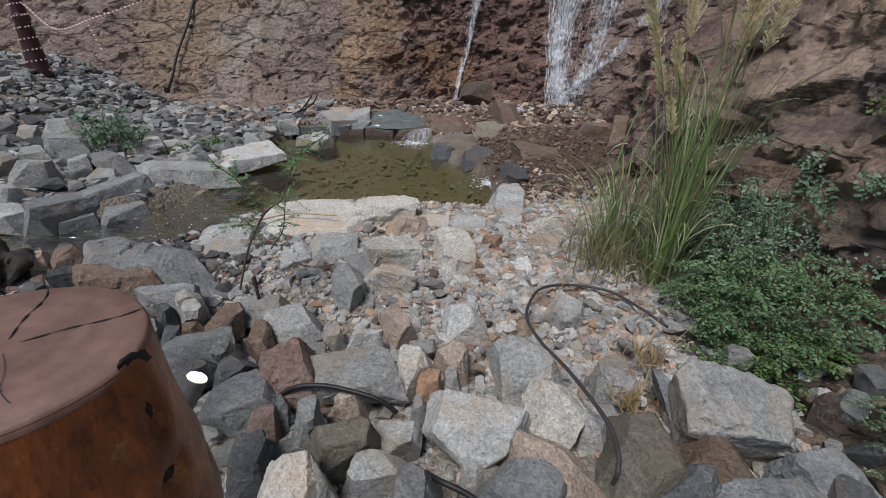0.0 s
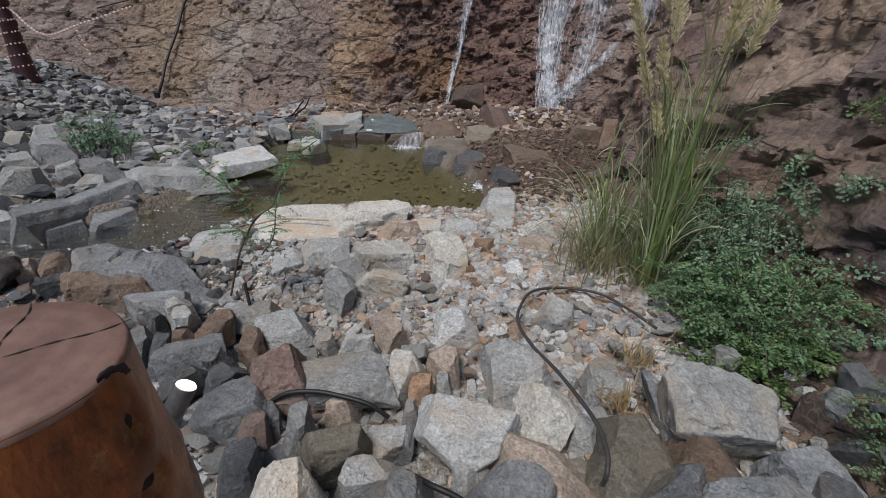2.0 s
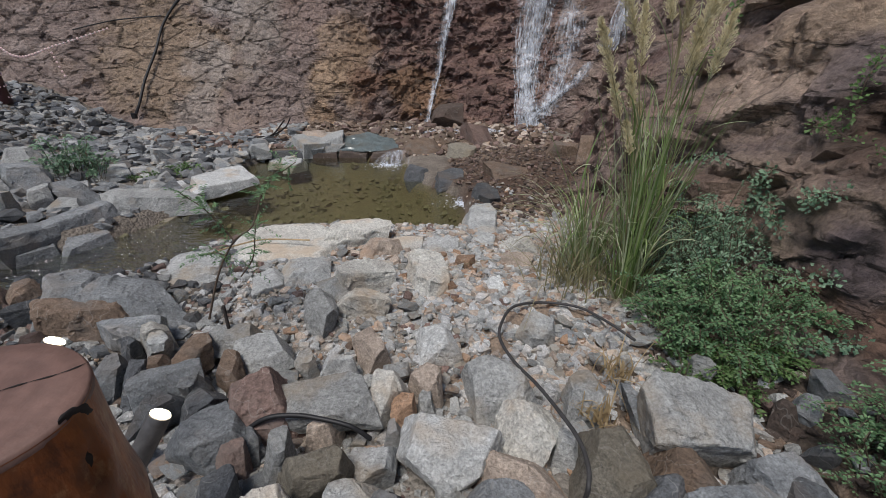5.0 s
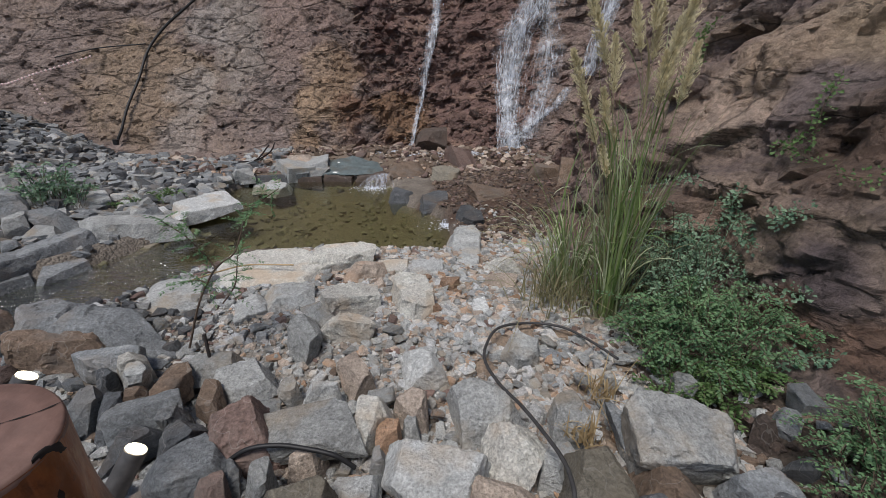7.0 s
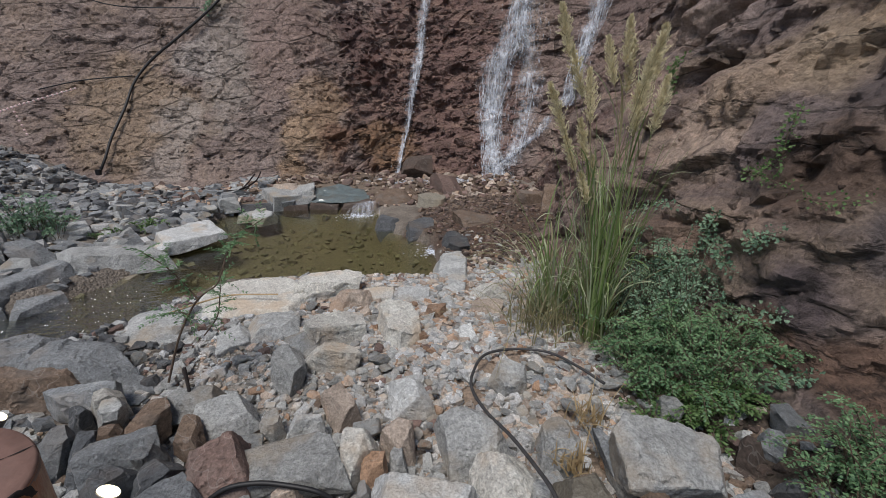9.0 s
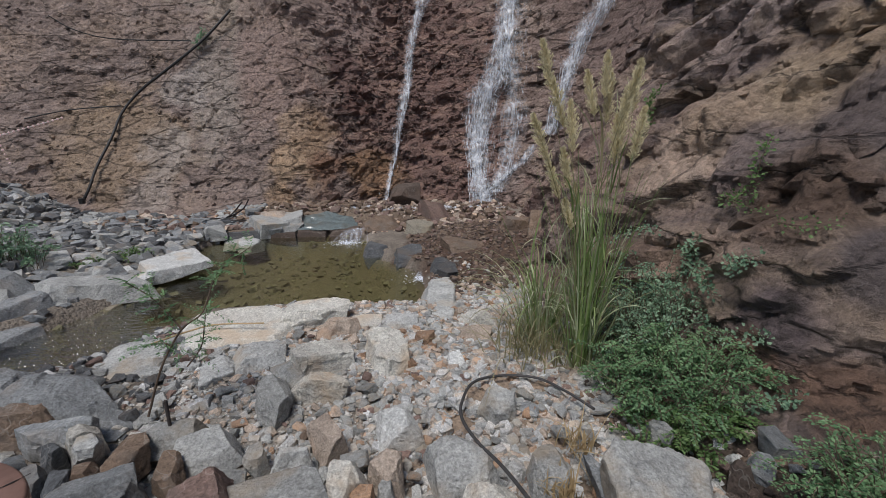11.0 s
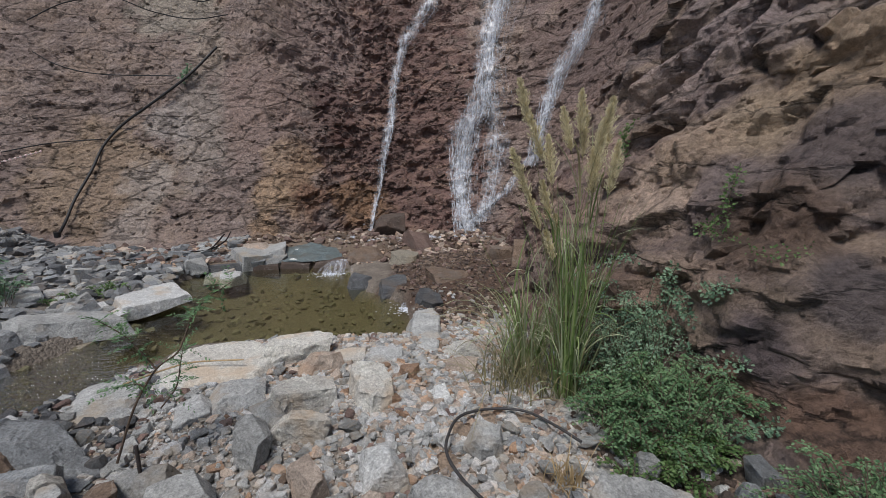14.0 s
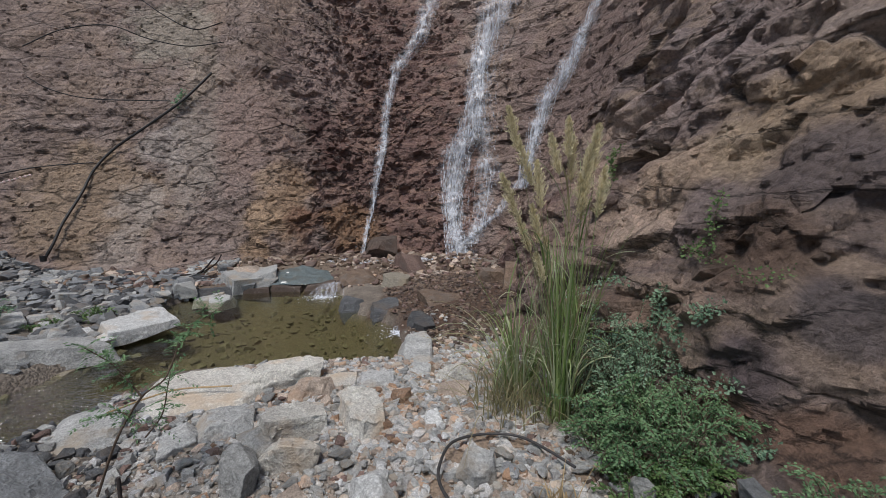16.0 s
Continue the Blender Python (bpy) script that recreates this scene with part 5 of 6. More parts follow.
def leaf_blade(vs, fs, root, out, length, rise, droop, width, rng):
    """One long leaf: leaves the culm steeply, then bends over under its own weight."""
    n, steps = len(vs), 9
    side = out.cross(Vector((0, 0, 1))).normalized()
    twist = rng.uniform(-0.6, 0.6)
    p, pitch = root.copy(), rise
    for i in range(steps + 1):
        t = i / steps
        w = width * 0.5 * min(1, 0.45 + t * 4) * (1 - t ** 3) + 0.0004
        turn = side * math.cos(twist * t) + Vector((0, 0, math.sin(twist * t)))
        vs += [tuple(p - turn * w), tuple(p + turn * w)]
        p = p + (out * math.cos(pitch) + Vector((0, 0, math.sin(pitch)))) * length / steps
        pitch -= droop * (0.25 + 1.5 * t) / steps
    fs += [(n + 2 * i, n + 2 * i + 1, n + 2 * i + 3, n + 2 * i + 2) for i in range(steps)]


def reed_clump(name, label, x, y, culms, bare, spread_r, seed, basal, tall, arch=0.0):
    """Culms (lean, height, plume length) with long arching leaves and basal blades."""
    z = gz(x, y) - 0.02
    rng = random.Random(seed)
    reed = thing(name, (x, y, z), label, "grass clump")
    green, pale, dry = ([], []), ([], []), ([], [])
    bm_all = bmesh.new()
    rows = [(dx, rng.gauss(0, 0.1), h, p) for dx, h, p in culms] + [(rng.gauss(0.0, 0.16), rng.gauss(0, 0.12), rng.uniform(*tall), 0) for _ in range(bare)]
    for dx, dy, h, plume in rows:
        a, r = rng.uniform(0, 6.283), spread_r * math.sqrt(rng.random())
        root = Vector((r * math.cos(a), r * math.sin(a) * 0.7, 0))
        tip = Vector((dx, dy, h))
        bow = Vector((rng.gauss(0, 0.03), rng.gauss(0, 0.03), 0))
        pts = curve_points([root, root.lerp(tip, 0.3) * 0.85 + Vector((0, 0, h * 0.05)) + bow, root.lerp(tip, 0.68) * 0.95 + Vector((0, 0, h * 0.045)) + bow, tip], 8)
        radii = [0.0036 * (1 - 0.7 * i / len(pts)) for i in range(len(pts))]
        for k in range(rng.randint(2, 5)):
            f = (0.06 + 0.66 * rng.random() ** 1.25) * (len(pts) - 1)
            q = pts[int(f)].lerp(pts[int(f) + 1], f % 1)
            w = rng.uniform(0, 6.283)
            dest = rng.choice((green, green, pale, pale, pale, dry))
            leaf_blade(*dest, q, Vector((math.cos(w), math.sin(w) * 0.8, 0)).normalized(), rng.uniform(0.3, 0.65), rng.uniform(1.2, 1.5), abs(rng.gauss(1.0, 1.3)), rng.uniform(0.007, 0.013), rng)
        if not plume:
            tube(bm_all, pts, radii, 5)
            continue
        bm = bmesh.new()
        tube(bm, pts, radii, 6)
        stalk = part("stalk", bm, DRY_BLADE, reed)
        leaves = []
        tip_way = (pts[-1] - pts[-4]).normalized()
        sprays = int(90 + 200 * plume)
        for k in range(sprays):
            t = (k + rng.random()) / sprays
            f = max(0, (1 - t * plume * 1.15 / h)) * (len(pts) - 1)
            node_at = pts[int(f)].lerp(pts[min(int(f) + 1, len(pts) - 1)], f % 1)
            a = k * 2.4 + rng.gauss(0, 0.5)
            out = Vector((math.cos(a), math.sin(a), 0))
            way = (tip_way + out * rng.uniform(0.3, 0.7)).normalized()
            reach = (0.012 + plume * 0.36 * min(1, t * 1.5) * (1 - 0.5 * t)) * rng.uniform(0.5, 1.25)
            for j in range(8):
                q = node_at + way * reach * j / 7 + Vector((0, 0, -0.016 * (j / 7) ** 2))
                leaves.append((q, way + Vector((rng.gauss(0, 0.35), rng.gauss(0, 0.35), rng.gauss(0, 0.25))), out.cross(way) + Vector((0, rng.gauss(0, 0.5), 0.01)), rng.uniform(0.011, 0.024), rng.uniform(0.004, 0.008)))
        mesh_object("plume", *leaf_mesh(leaves), PLUME).parent = stalk
    part("upright_grass", bm_all, BLADE, reed)
    for k in range(basal):
        w, r = rng.uniform(0, 6.283), spread_r * 1.3 * math.sqrt(rng.random())
        dest = rng.choice((green, green, pale, dry, dry))
        leaf_blade(*dest, Vector((r * math.cos(w), r * math.sin(w), 0)), Vector((math.cos(w + rng.gauss(0, 0.7)), math.sin(w + rng.gauss(0, 0.7)), 0)), rng.uniform(0.25, 0.85), rng.uniform(0.95, 1.5), abs(rng.gauss(0.7, 1.0)), rng.uniform(0.006, 0.011), rng)
    for k in range(basal):
        w, r = rng.uniform(0, 6.283), spread_r * 0.9 * math.sqrt(rng.random())
        leaf_blade(*rng.choice((green, pale, pale, dry) if arch > 1 else (green, green, pale)), Vector((r * math.cos(w), r * math.sin(w), 0)), Vector((math.cos(w), math.sin(w), 0)), rng.uniform(tall[0], tall[1]), rng.uniform(1.4, 1.56), arch * rng.uniform(0.5, 1.2) + abs(rng.gauss(0.0, 0.25)), rng.uniform(0.008, 0.013), rng)
    for kind, (vs, fs), mat in (("green_grass", green, BLADE), ("pale_grass", pale, PALE_BLADE), ("dry_grass", dry, DRY_BLADE)):
        mesh_object(kind, vs, fs, mat).parent = reed
    return reed


PLUMES = ((-0.39, 2.04, 0.26), (-0.33, 1.83, 0.26), (-0.48, 1.62, 0.26), (-0.17, 1.73, 0.3), (-0.31, 1.37, 0.22), (-0.22, 1.45, 0.24), (-0.19, 1.14, 0.18), (-0.06, 1.23, 0.14), (-0.08, 1.90, 0.26),
          (0.06, 2.02, 0.26), (0.18, 1.95, 0.28), (0.11, 1.78, 0.36), (0.19, 1.68, 0.3), (0.07, 1.64, 0.28), (0.01, 1.85, 0.24), (0.12, 1.91, 0.3), (0.15, 1.82, 0.3))
reed_clump("reed_clump", "tall clump of green reed grass with feathery seed plumes", 1.38, 2.40, PLUMES, 30, 0.09, 31, 60, (0.7, 1.45), 0.2)
reed_clump("reed_tuft", "lower tuft of arching reed grass beside the scree", 1.24, 2.78, (), 8, 0.17, 32, 75, (0.6, 1.1), 2.9)


def bramble(name, label, category, x, y, rx, ry, height, stems, leaves_each, mat, seed, size=0.03, base=None):
    """A low mound of thin arching stems set with small leaves in pairs."""
    rng = random.Random(seed)
    z = gz(x, y) if base is None else base
    bush = thing(name, (x, y, z), label, category)
    bm = bmesh.new()
    leaves = []
    for _ in range(stems):
        a, r = rng.uniform(0, 6.283), math.sqrt(rng.random())
        root = Vector((rx * r * math.cos(a) * 0.75, ry * r * math.sin(a) * 0.75, 0))
        root.z = gz(x + root.x, y + root.y) - z - 0.01 if base is None else 0
        way = rng.uniform(0, 6.283)
        h = height * rng.uniform(0.45, 1.05) * (1.15 - 0.55 * r * r)
        ln = rng.uniform(0.5, 1.0) * 0.5 * (rx + ry)
        tip = root + Vector((math.cos(way) * ln * 0.7, math.sin(way) * ln * 0.7, h * rng.uniform(0.55, 0.95)))
        mid = root.lerp(tip, 0.5) + Vector((0, 0, h * 0.4))
        pts = curve_points([root, mid, tip], 6)
        tube(bm, pts, [0.0028 * (1 - 0.7 * i / len(pts)) for i in range(len(pts))], 4)
        for k in range(leaves_each):
            t = 0.18 + 0.82 * k / leaves_each
            f = t * (len(pts) - 1)
            p = pts[int(f)].lerp(pts[min(int(f) + 1, len(pts) - 1)], f % 1)
            along = (pts[min(int(f) + 1, len(pts) - 1)] - pts[max(int(f) - 1, 0)]).normalized()
            out = along.cross(Vector((0, 0, 1))) * (1 if k % 2 else -1) + along * 0.6 + Vector((rng.gauss(0, 0.35), rng.gauss(0, 0.35), rng.gauss(0.1, 0.35)))
            q = size * rng.uniform(0.6, 1.3)
            leaves.append((p + out.normalized() * 0.008, out, Vector((rng.gauss(0, 0.45), rng.gauss(0, 0.45), 1)), q, q * rng.uniform(0.6, 0.8)))
    part("stem_tangle", bm, TWIG, bush)
    mesh_object("foliage", *leaf_mesh(leaves), mat).parent = bush
    return bush


bramble("bramble_bush", "low spreading green bramble at the foot of the reeds", "shrub", 1.74, 1.96, 0.5, 0.4, 0.4, 270, 52, LEAF, 1, 0.019)
bramble("bramble_bush", "bluish-green leafy shrub leaning on the rock wall", "shrub", 1.86, 2.45, 0.4, 0.42, 0.7, 180, 46, DULL_LEAF, 2, 0.021)
bramble("bramble_bush", "bright green ground-hugging bramble beside a boulder", "shrub", 1.62, 1.68, 0.36, 0.2, 0.17, 110, 40, BRIGHT_LEAF, 3, 0.02)
bramble("bramble_bush", "dusty green bush at the foot of the rock wall", "shrub", 1.98, 0.98, 0.42, 0.36, 0.3, 240, 44, LEAF, 4, 0.016)
bramble("bank_bush", "small dark green bush growing in the rubble bank", "shrub", -3.85, 4.95, 0.34, 0.28, 0.55, 60, 26, DULL_LEAF, 5, 0.036)
bramble("bank_weed", "sparse yellowish-green weed between bank stones", "weed", -2.95, 5.45, 0.24, 0.2, 0.22, 16, 14, BRIGHT_LEAF, 6, 0.035)
bramble("bank_weed", "sparse yellowish-green weed between bank stones", "weed", -3.3, 5.2, 0.2, 0.2, 0.12, 12, 12, BRIGHT_LEAF, 7, 0.035)


def small_grass(x, y, count, height, mat, label, seed, r=0.12):
    rng = random.Random(seed)
    tuft = thing("grass_tuft", (x, y, gtop(x, y)), label, "grass")
    blades = []
    for _ in range(count):
        a, q = rng.uniform(0, 6.283), abs(rng.gauss(0, 0.7))
        blades.append(((r * rng.gauss(0, 0.6), r * rng.gauss(0, 0.6), 0), (q * math.cos(a), q * math.sin(a)), height * rng.uniform(0.5, 1.1), abs(rng.gauss(0.5, 0.5)), 0.0085, rng.uniform(0, 6.28)))
    mesh_object("grass", *blade_mesh(blades, 5), mat).parent = tuft
    return tuft


small_grass(1.1, 2.55, 170, 0.42, DRY_BLADE, "dry straw-coloured grass tuft beside the reeds", 1, 0.2)
small_grass(0.8, 1.35, 70, 0.13, STRAW_BLADE, "dry pine-like straw caught between stones", 3, 0.06)
small_grass(1.0, 1.62, 60, 0.15, STRAW_BLADE, "thin dry grass between the boulders", 4, 0.07)


def vine(label, knots, mat, seed, size=0.035):
    """Trailing stem on the rock wall with leaves in pairs, along knots of (along, height)."""
    rng = random.Random(seed)
    pts = curve_points([on_cliff(s, z, 0.06) for s, z in knots], 10)
    plant = thing("wall_vine", pts[0], label, "vine", "vines on the rock wall")
    bm = bmesh.new()
    tube(bm, [p - pts[0] for p in pts], 0.003, 4)
    part("stem", bm, TWIG, plant)
    leaves = []
    for i, p in enumerate(pts):
        for k in range(4):
            out = Vector((rng.gauss(-0.7, 0.6), rng.gauss(-0.5, 0.6), rng.gauss(0.1, 0.6)))
            q = size * rng.uniform(0.6, 1.2)
            leaves.append((p - pts[0] + out * 0.035, out, Vector((-0.5 + rng.gauss(0, 0.4), -0.6, rng.gauss(0.6, 0.4))), q, q * 0.8))
    mesh_object("foliage", *leaf_mesh(leaves), mat).parent = plant


vine("bright green vine trailing down the rock wall", [(9.3, 1.52), (9.31, 1.36), (9.3, 1.2), (9.17, 1.1)], BRIGHT_LEAF, 1, 0.03)
vine("bright green vine shoot creeping along a ledge", [(9.18, 1.12), (9.32, 1.07), (9.45, 1.03), (9.65, 1.02), (9.82, 1.06)], BRIGHT_LEAF, 2, 0.02)
vine("grey-green vine creeping up from the shrub", [(9.13, 0.84), (9.07, 0.75), (9.04, 0.66), (9.04, 0.60), (9.0, 0.45)], DULL_LEAF, 3, 0.028)
vine("grey-green vine under the rock overhang", [(8.23, 0.60), (8.38, 0.69), (8.56, 0.8), (8.83, 0.84)], DULL_LEAF, 4, 0.026)
vine("grey-green shoot lying on the earth slope", [(9.70, 0.12), (9.76, 0.15), (9.82, 0.18), (9.88, 0.21)], DULL_LEAF, 5, 0.028)
vine("bright leafy shoot behind the plumes", [(7.55, 2.0), (7.6, 1.9), (7.7, 1.7), (7.81, 1.5)], BRIGHT_LEAF, 6, 0.04)
vine("grey-green vine hanging on the purple rock", [(9.10, 0.63), (9.22, 0.63), (9.25, 0.57), (9.34, 0.54)], DULL_LEAF, 7, 0.028)
vine("grey-green shoot across the dark rock", [(9.40, 0.30), (9.52, 0.33), (9.64, 0.42), (9.70, 0.45)], DULL_LEAF, 9, 0.022)
vine("small grey-green shoot under the ledge", [(9.40, 0.78), (9.46, 0.75), (9.49, 0.81), (9.55, 0.84)], DULL_LEAF, 10, 0.024)


def sapling():
    """A thin bare acacia-like seedling with feathery leaflets at its tips."""
    rng = random.Random(12)
    SAP = [(-1.15, 2.12, 0.00), (-1.02, 2.06, 0.31), (-0.91, 2.06, 0.50), (-0.81, 2.06, 0.58), (-0.76, 2.06, 0.69)]
    root = Vector(SAP[0])
    plant = thing("sapling", root, "thin young sapling with sparse feathery green leaves", "sapling")
    bm = bmesh.new()
    tube(bm, [p - root for p in curve_points(SAP, 6)], [0.0065 - 0.00015 * i for i in range(6 * (len(SAP) - 1) + 1)], 7)
    part("trunk", bm, TWIG, plant, angle=60)
    leaves = []
    twigs = [[(-0.88, 2.00, 0.53), (-0.93, 2.00, 0.61), (-1.00, 2.00, 0.70), (-1.09, 2.00, 0.77)], [(-0.97, 2.20, 0.23), (-0.89, 2.20, 0.34), (-0.86, 2.20, 0.47), (-0.84, 2.20, 0.56)], [(-0.77, 2.08, 0.68), (-0.73, 2.08, 0.77), (-0.66, 2.08, 0.84), (-0.56, 2.08, 0.91)], [(-0.96, 2.05, 0.41), (-0.99, 2.05, 0.44), (-1.05, 2.05, 0.43)]]
    for knots in twigs:
        bm = bmesh.new()
        pts = curve_points([Vector(p) - root for p in knots], 8)
        tube(bm, pts, [0.0045 * (1 - 0.6 * i / len(pts)) for i in range(len(pts))], 6)
        part("branch", bm, TWIG, plant, angle=60)
        for i, p in enumerate(pts):
            if i < len(pts) * 0.2:
                continue
            for _ in range(1):
                way = Vector((rng.gauss(0, 1), rng.gauss(0, 0.6), rng.gauss(0.2, 0.6))).normalized()
                ln = rng.uniform(0.06, 0.16)
                for k in range(8):
                    q = p + way * ln * k / 8 + Vector((rng.gauss(0, 0.004), rng.gauss(0, 0.004), -0.02 * (k / 8) ** 2))
                    for sgn in (-1, 1):
                        leaves.append((q, way.cross(Vector((0, 0, 1))) * sgn + way * 0.5, Vector((rng.gauss(0, 0.5), rng.gauss(0, 0.5), 1)), rng.uniform(0.014, 0.03), 0.009))
    mesh_object("foliage", *leaf_mesh(leaves), LEAF).parent = plant


sapling()
vine("small bush rooted in the cliff face", [(-4.4, 3.55), (-4.3, 3.75), (-4.25, 3.9)], DULL_LEAF, 8, 0.07)
# the large stones of the heap: kind, tint, x, y, top, width, depth, height, turn, taper, skew, pitch, seed
boulder("boulder", "grey", 1.18, 1.29, 0.149, 0.46, 0.33, 0.26, -14, 1.30, 0.06, 7, 501)
boulder("boulder", "olive", 0.77, 1.10, 0.131, 0.23, 0.27, 0.22, 8, 0.87, 0.46, 8, 502)
boulder("rock", "brown", 1.04, 1.09, 0.057, 0.19, 0.22, 0.16, 14, 0.55, -0.12, 4, 503)
boulder("boulder", "blue", 1.36, 1.04, 0.068, 0.29, 0.15, 0.20, 7, 0.72, 0.16, 5, 504)
boulder("boulder", "blue", 1.06, 0.92, 0.094, 0.34, 0.16, 0.20, 1, 0.64, 0.34, 4, 505)
boulder("rock", "slate", 0.87, 0.97, 0.097, 0.13, 0.10, 0.14, 9, 0.83, 0.27, 6, 506)
boulder("slab", "pale", 0.15, 1.17, 0.116, 0.34, 0.19, 0.13, -7, 1.25, 0.25, 2, 507)
boulder("rock", "light", 0.46, 1.27, 0.094, 0.20, 0.22, 0.16, 2, 0.98, 0.11, 10, 508)
boulder("boulder", "tan", 0.37, 1.03, 0.078, 0.28, 0.23, 0.20, -8, 0.55, -0.37, 6, 509)
boulder("boulder", "blue", 0.30, 0.91, 0.136, 0.23, 0.17, 0.22, -10, 0.62, 0.28, 10, 510)
boulder("rock", "blue", -0.06, 0.89, 0.148, 0.11, 0.19, 0.22, 5, 0.55, -0.02, 8, 511)
boulder("rock", "grey", -0.18, 0.98, 0.101, 0.18, 0.13, 0.18, 17, 0.86, 0.50, 10, 512)
boulder("boulder", "olive", -0.30, 1.07, 0.137, 0.22, 0.13, 0.22, 13, 0.84, -0.29, 9, 513)
boulder("boulder", "light", -0.42, 0.87, 0.176, 0.18, 0.19, 0.26, 12, 0.61, 0.20, 12, 514)
boulder("rock", "slate", -0.61, 1.00, 0.099, 0.14, 0.17, 0.18, 23, 0.75, -0.08, 6, 515)
boulder("rock", "grey", -0.46, 1.16, 0.134, 0.10, 0.14, 0.18, 24, 0.61, 0.50, 14, 516)
boulder("boulder", "red", -0.64, 1.44, 0.118, 0.22, 0.28, 0.20, 10, 1.31, -0.17, 6, 517)
boulder("slab", "grey", -0.36, 1.45, 0.066, 0.39, 0.24, 0.12, 1, 0.85, -0.29, 2, 518)
boulder("slab", "blue", -0.76, 1.28, 0.074, 0.22, 0.19, 0.14, 29, 0.69, -0.07, 4, 519)
boulder("rock", "light", -0.10, 1.49, 0.103, 0.13, 0.16, 0.18, -2, 1.17, 0.05, 8, 520)
boulder("rock", "orange", -0.03, 1.42, 0.050, 0.10, 0.17, 0.12, -1, 1.04, 0.10, 6, 521)
boulder("rock", "tan", 0.08, 1.59, 0.073, 0.18, 0.18, 0.16, -37, 0.55, -0.50, 10, 522)
boulder("boulder", "grey", 0.39, 1.56, 0.098, 0.23, 0.22, 0.17, 11, 0.73, -0.11, 8, 523)
boulder("rock", "grey", 0.80, 1.48, 0.081, 0.16, 0.21, 0.15, 5, 0.76, 0.18, 8, 524)
boulder("rock", "blue", 0.98, 1.41, 0.062, 0.07, 0.20, 0.12, 20, 0.90, 0.34, 8, 525)
boulder("rock", "grey", 0.71, 2.00, 0.079, 0.19, 0.19, 0.13, 19, 1.01, 0.41, 8, 526)
boulder("rock", "pale", 0.14, 1.92, 0.055, 0.20, 0.22, 0.13, 11, 0.93, 0.23, 8, 527)
boulder("rock", "tan", -0.22, 1.88, 0.044, 0.16, 0.24, 0.12, 30, 0.72, 0.05, 8, 528)
boulder("boulder", "light", 0.10, 2.65, 0.15, 0.25, 0.49, 0.28, 19, 0.95, 0.04, 5, 529)
boulder("boulder", "light", -0.32, 2.58, 0.14, 0.41, 0.26, 0.26, 9, 1.15, -0.19, 4, 530)
boulder("boulder", "light", -0.47, 3.27, 0.17, 0.52, 0.33, 0.34, 11, 0.96, 0.05, 3, 531)
boulder("slab", "light", -1.05, 3.19, 0.07, 0.78, 0.69, 0.18, 18, 0.64, 0.02, 1, 532)
boulder("slab", "grey", -1.54, 2.76, 0.04, 0.38, 0.54, 0.14, 17, 1.17, 0.08, 2, 533)
boulder("rock", "pale", -0.95, 2.53, 0.080, 0.20, 0.28, 0.12, 14, 1.08, -0.03, 5, 534)
boulder("rock", "grey", -0.47, 2.39, 0.067, 0.15, 0.35, 0.13, 34, 0.71, -0.09, 6, 535)
boulder("boulder", "blue", -1.71, 2.26, 0.151, 0.52, 0.27, 0.22, 5, 0.61, -0.50, 6, 536)
boulder("boulder", "brown", -1.83, 2.10, 0.116, 0.48, 0.20, 0.20, 3, 1.13, -0.50, 4, 537)
boulder("rock", "blue", -1.47, 1.99, 0.090, 0.45, 0.13, 0.16, 11, 0.68, -0.10, 6, 538)
boulder("rock", "grey", -1.25, 1.83, 0.099, 0.11, 0.16, 0.16, 25, 0.78, 0.02, 10, 539)
boulder("rock", "brown", -1.08, 1.81, 0.067, 0.18, 0.17, 0.14, 11, 0.68, -0.24, 8, 540)
boulder("slab", "grey", -0.77, 1.82, 0.041, 0.24, 0.20, 0.10, 8, 0.78, -0.28, 3, 541)
boulder("slab", "grey", -0.95, 1.92, 0.066, 0.23, 0.11, 0.10, 6, 1.01, -0.07, 2, 542)
boulder("rock", "blue", -1.36, 1.65, 0.083, 0.11, 0.14, 0.16, 6, 0.60, -0.45, 8, 543)
boulder("rock", "slate", -1.24, 1.63, 0.080, 0.09, 0.20, 0.16, 6, 0.76, -0.41, 8, 544)
boulder("rock", "brown", -1.18, 1.68, 0.067, 0.10, 0.14, 0.14, 19, 0.75, -0.20, 6, 545)
boulder("rock", "slate", -1.03, 1.42, 0.082, 0.14, 0.13, 0.16, 36, 0.55, 0.50, 8, 546)
boulder("rock", "slate", -0.86, 1.44, 0.065, 0.15, 0.13, 0.14, 9, 0.89, -0.50, 6, 547)
boulder("rock", "blue", -0.97, 1.56, 0.050, 0.10, 0.15, 0.12, 14, 0.94, -0.45, 6, 548)
boulder("rock", "brown", -0.85, 1.68, 0.062, 0.12, 0.18, 0.14, 12, 0.76, -0.24, 8, 549)
boulder("wet", "teal", -0.98, 8.02, 0.129, 1.18, 0.87, 0.14, -11, 0.84, -0.30, 1, 550)
boulder("rock", "brown", 0.06, 7.73, 0.131, 0.67, 1.02, 0.42, 10, 0.90, 0.22, 6, 551)
boulder("rock", "olive", 0.74, 7.12, 0.185, 0.5, 0.6, 0.42, -34, 1.04, -0.33, 8, 552)
boulder("rock", "slate", -0.02, 6.11, 0.04, 0.4, 0.5, 0.42, 1, 0.79, 0.02, 8, 553)
boulder("rock", "slate", 0.43, 5.60, 0.07, 0.45, 0.5, 0.42, -6, 1.03, -0.18, 8, 554)
boulder("rock", "brown", 1.20, 5.55, 0.17, 0.68, 0.73, 0.42, 14, 1.01, 0.19, 8, 555)
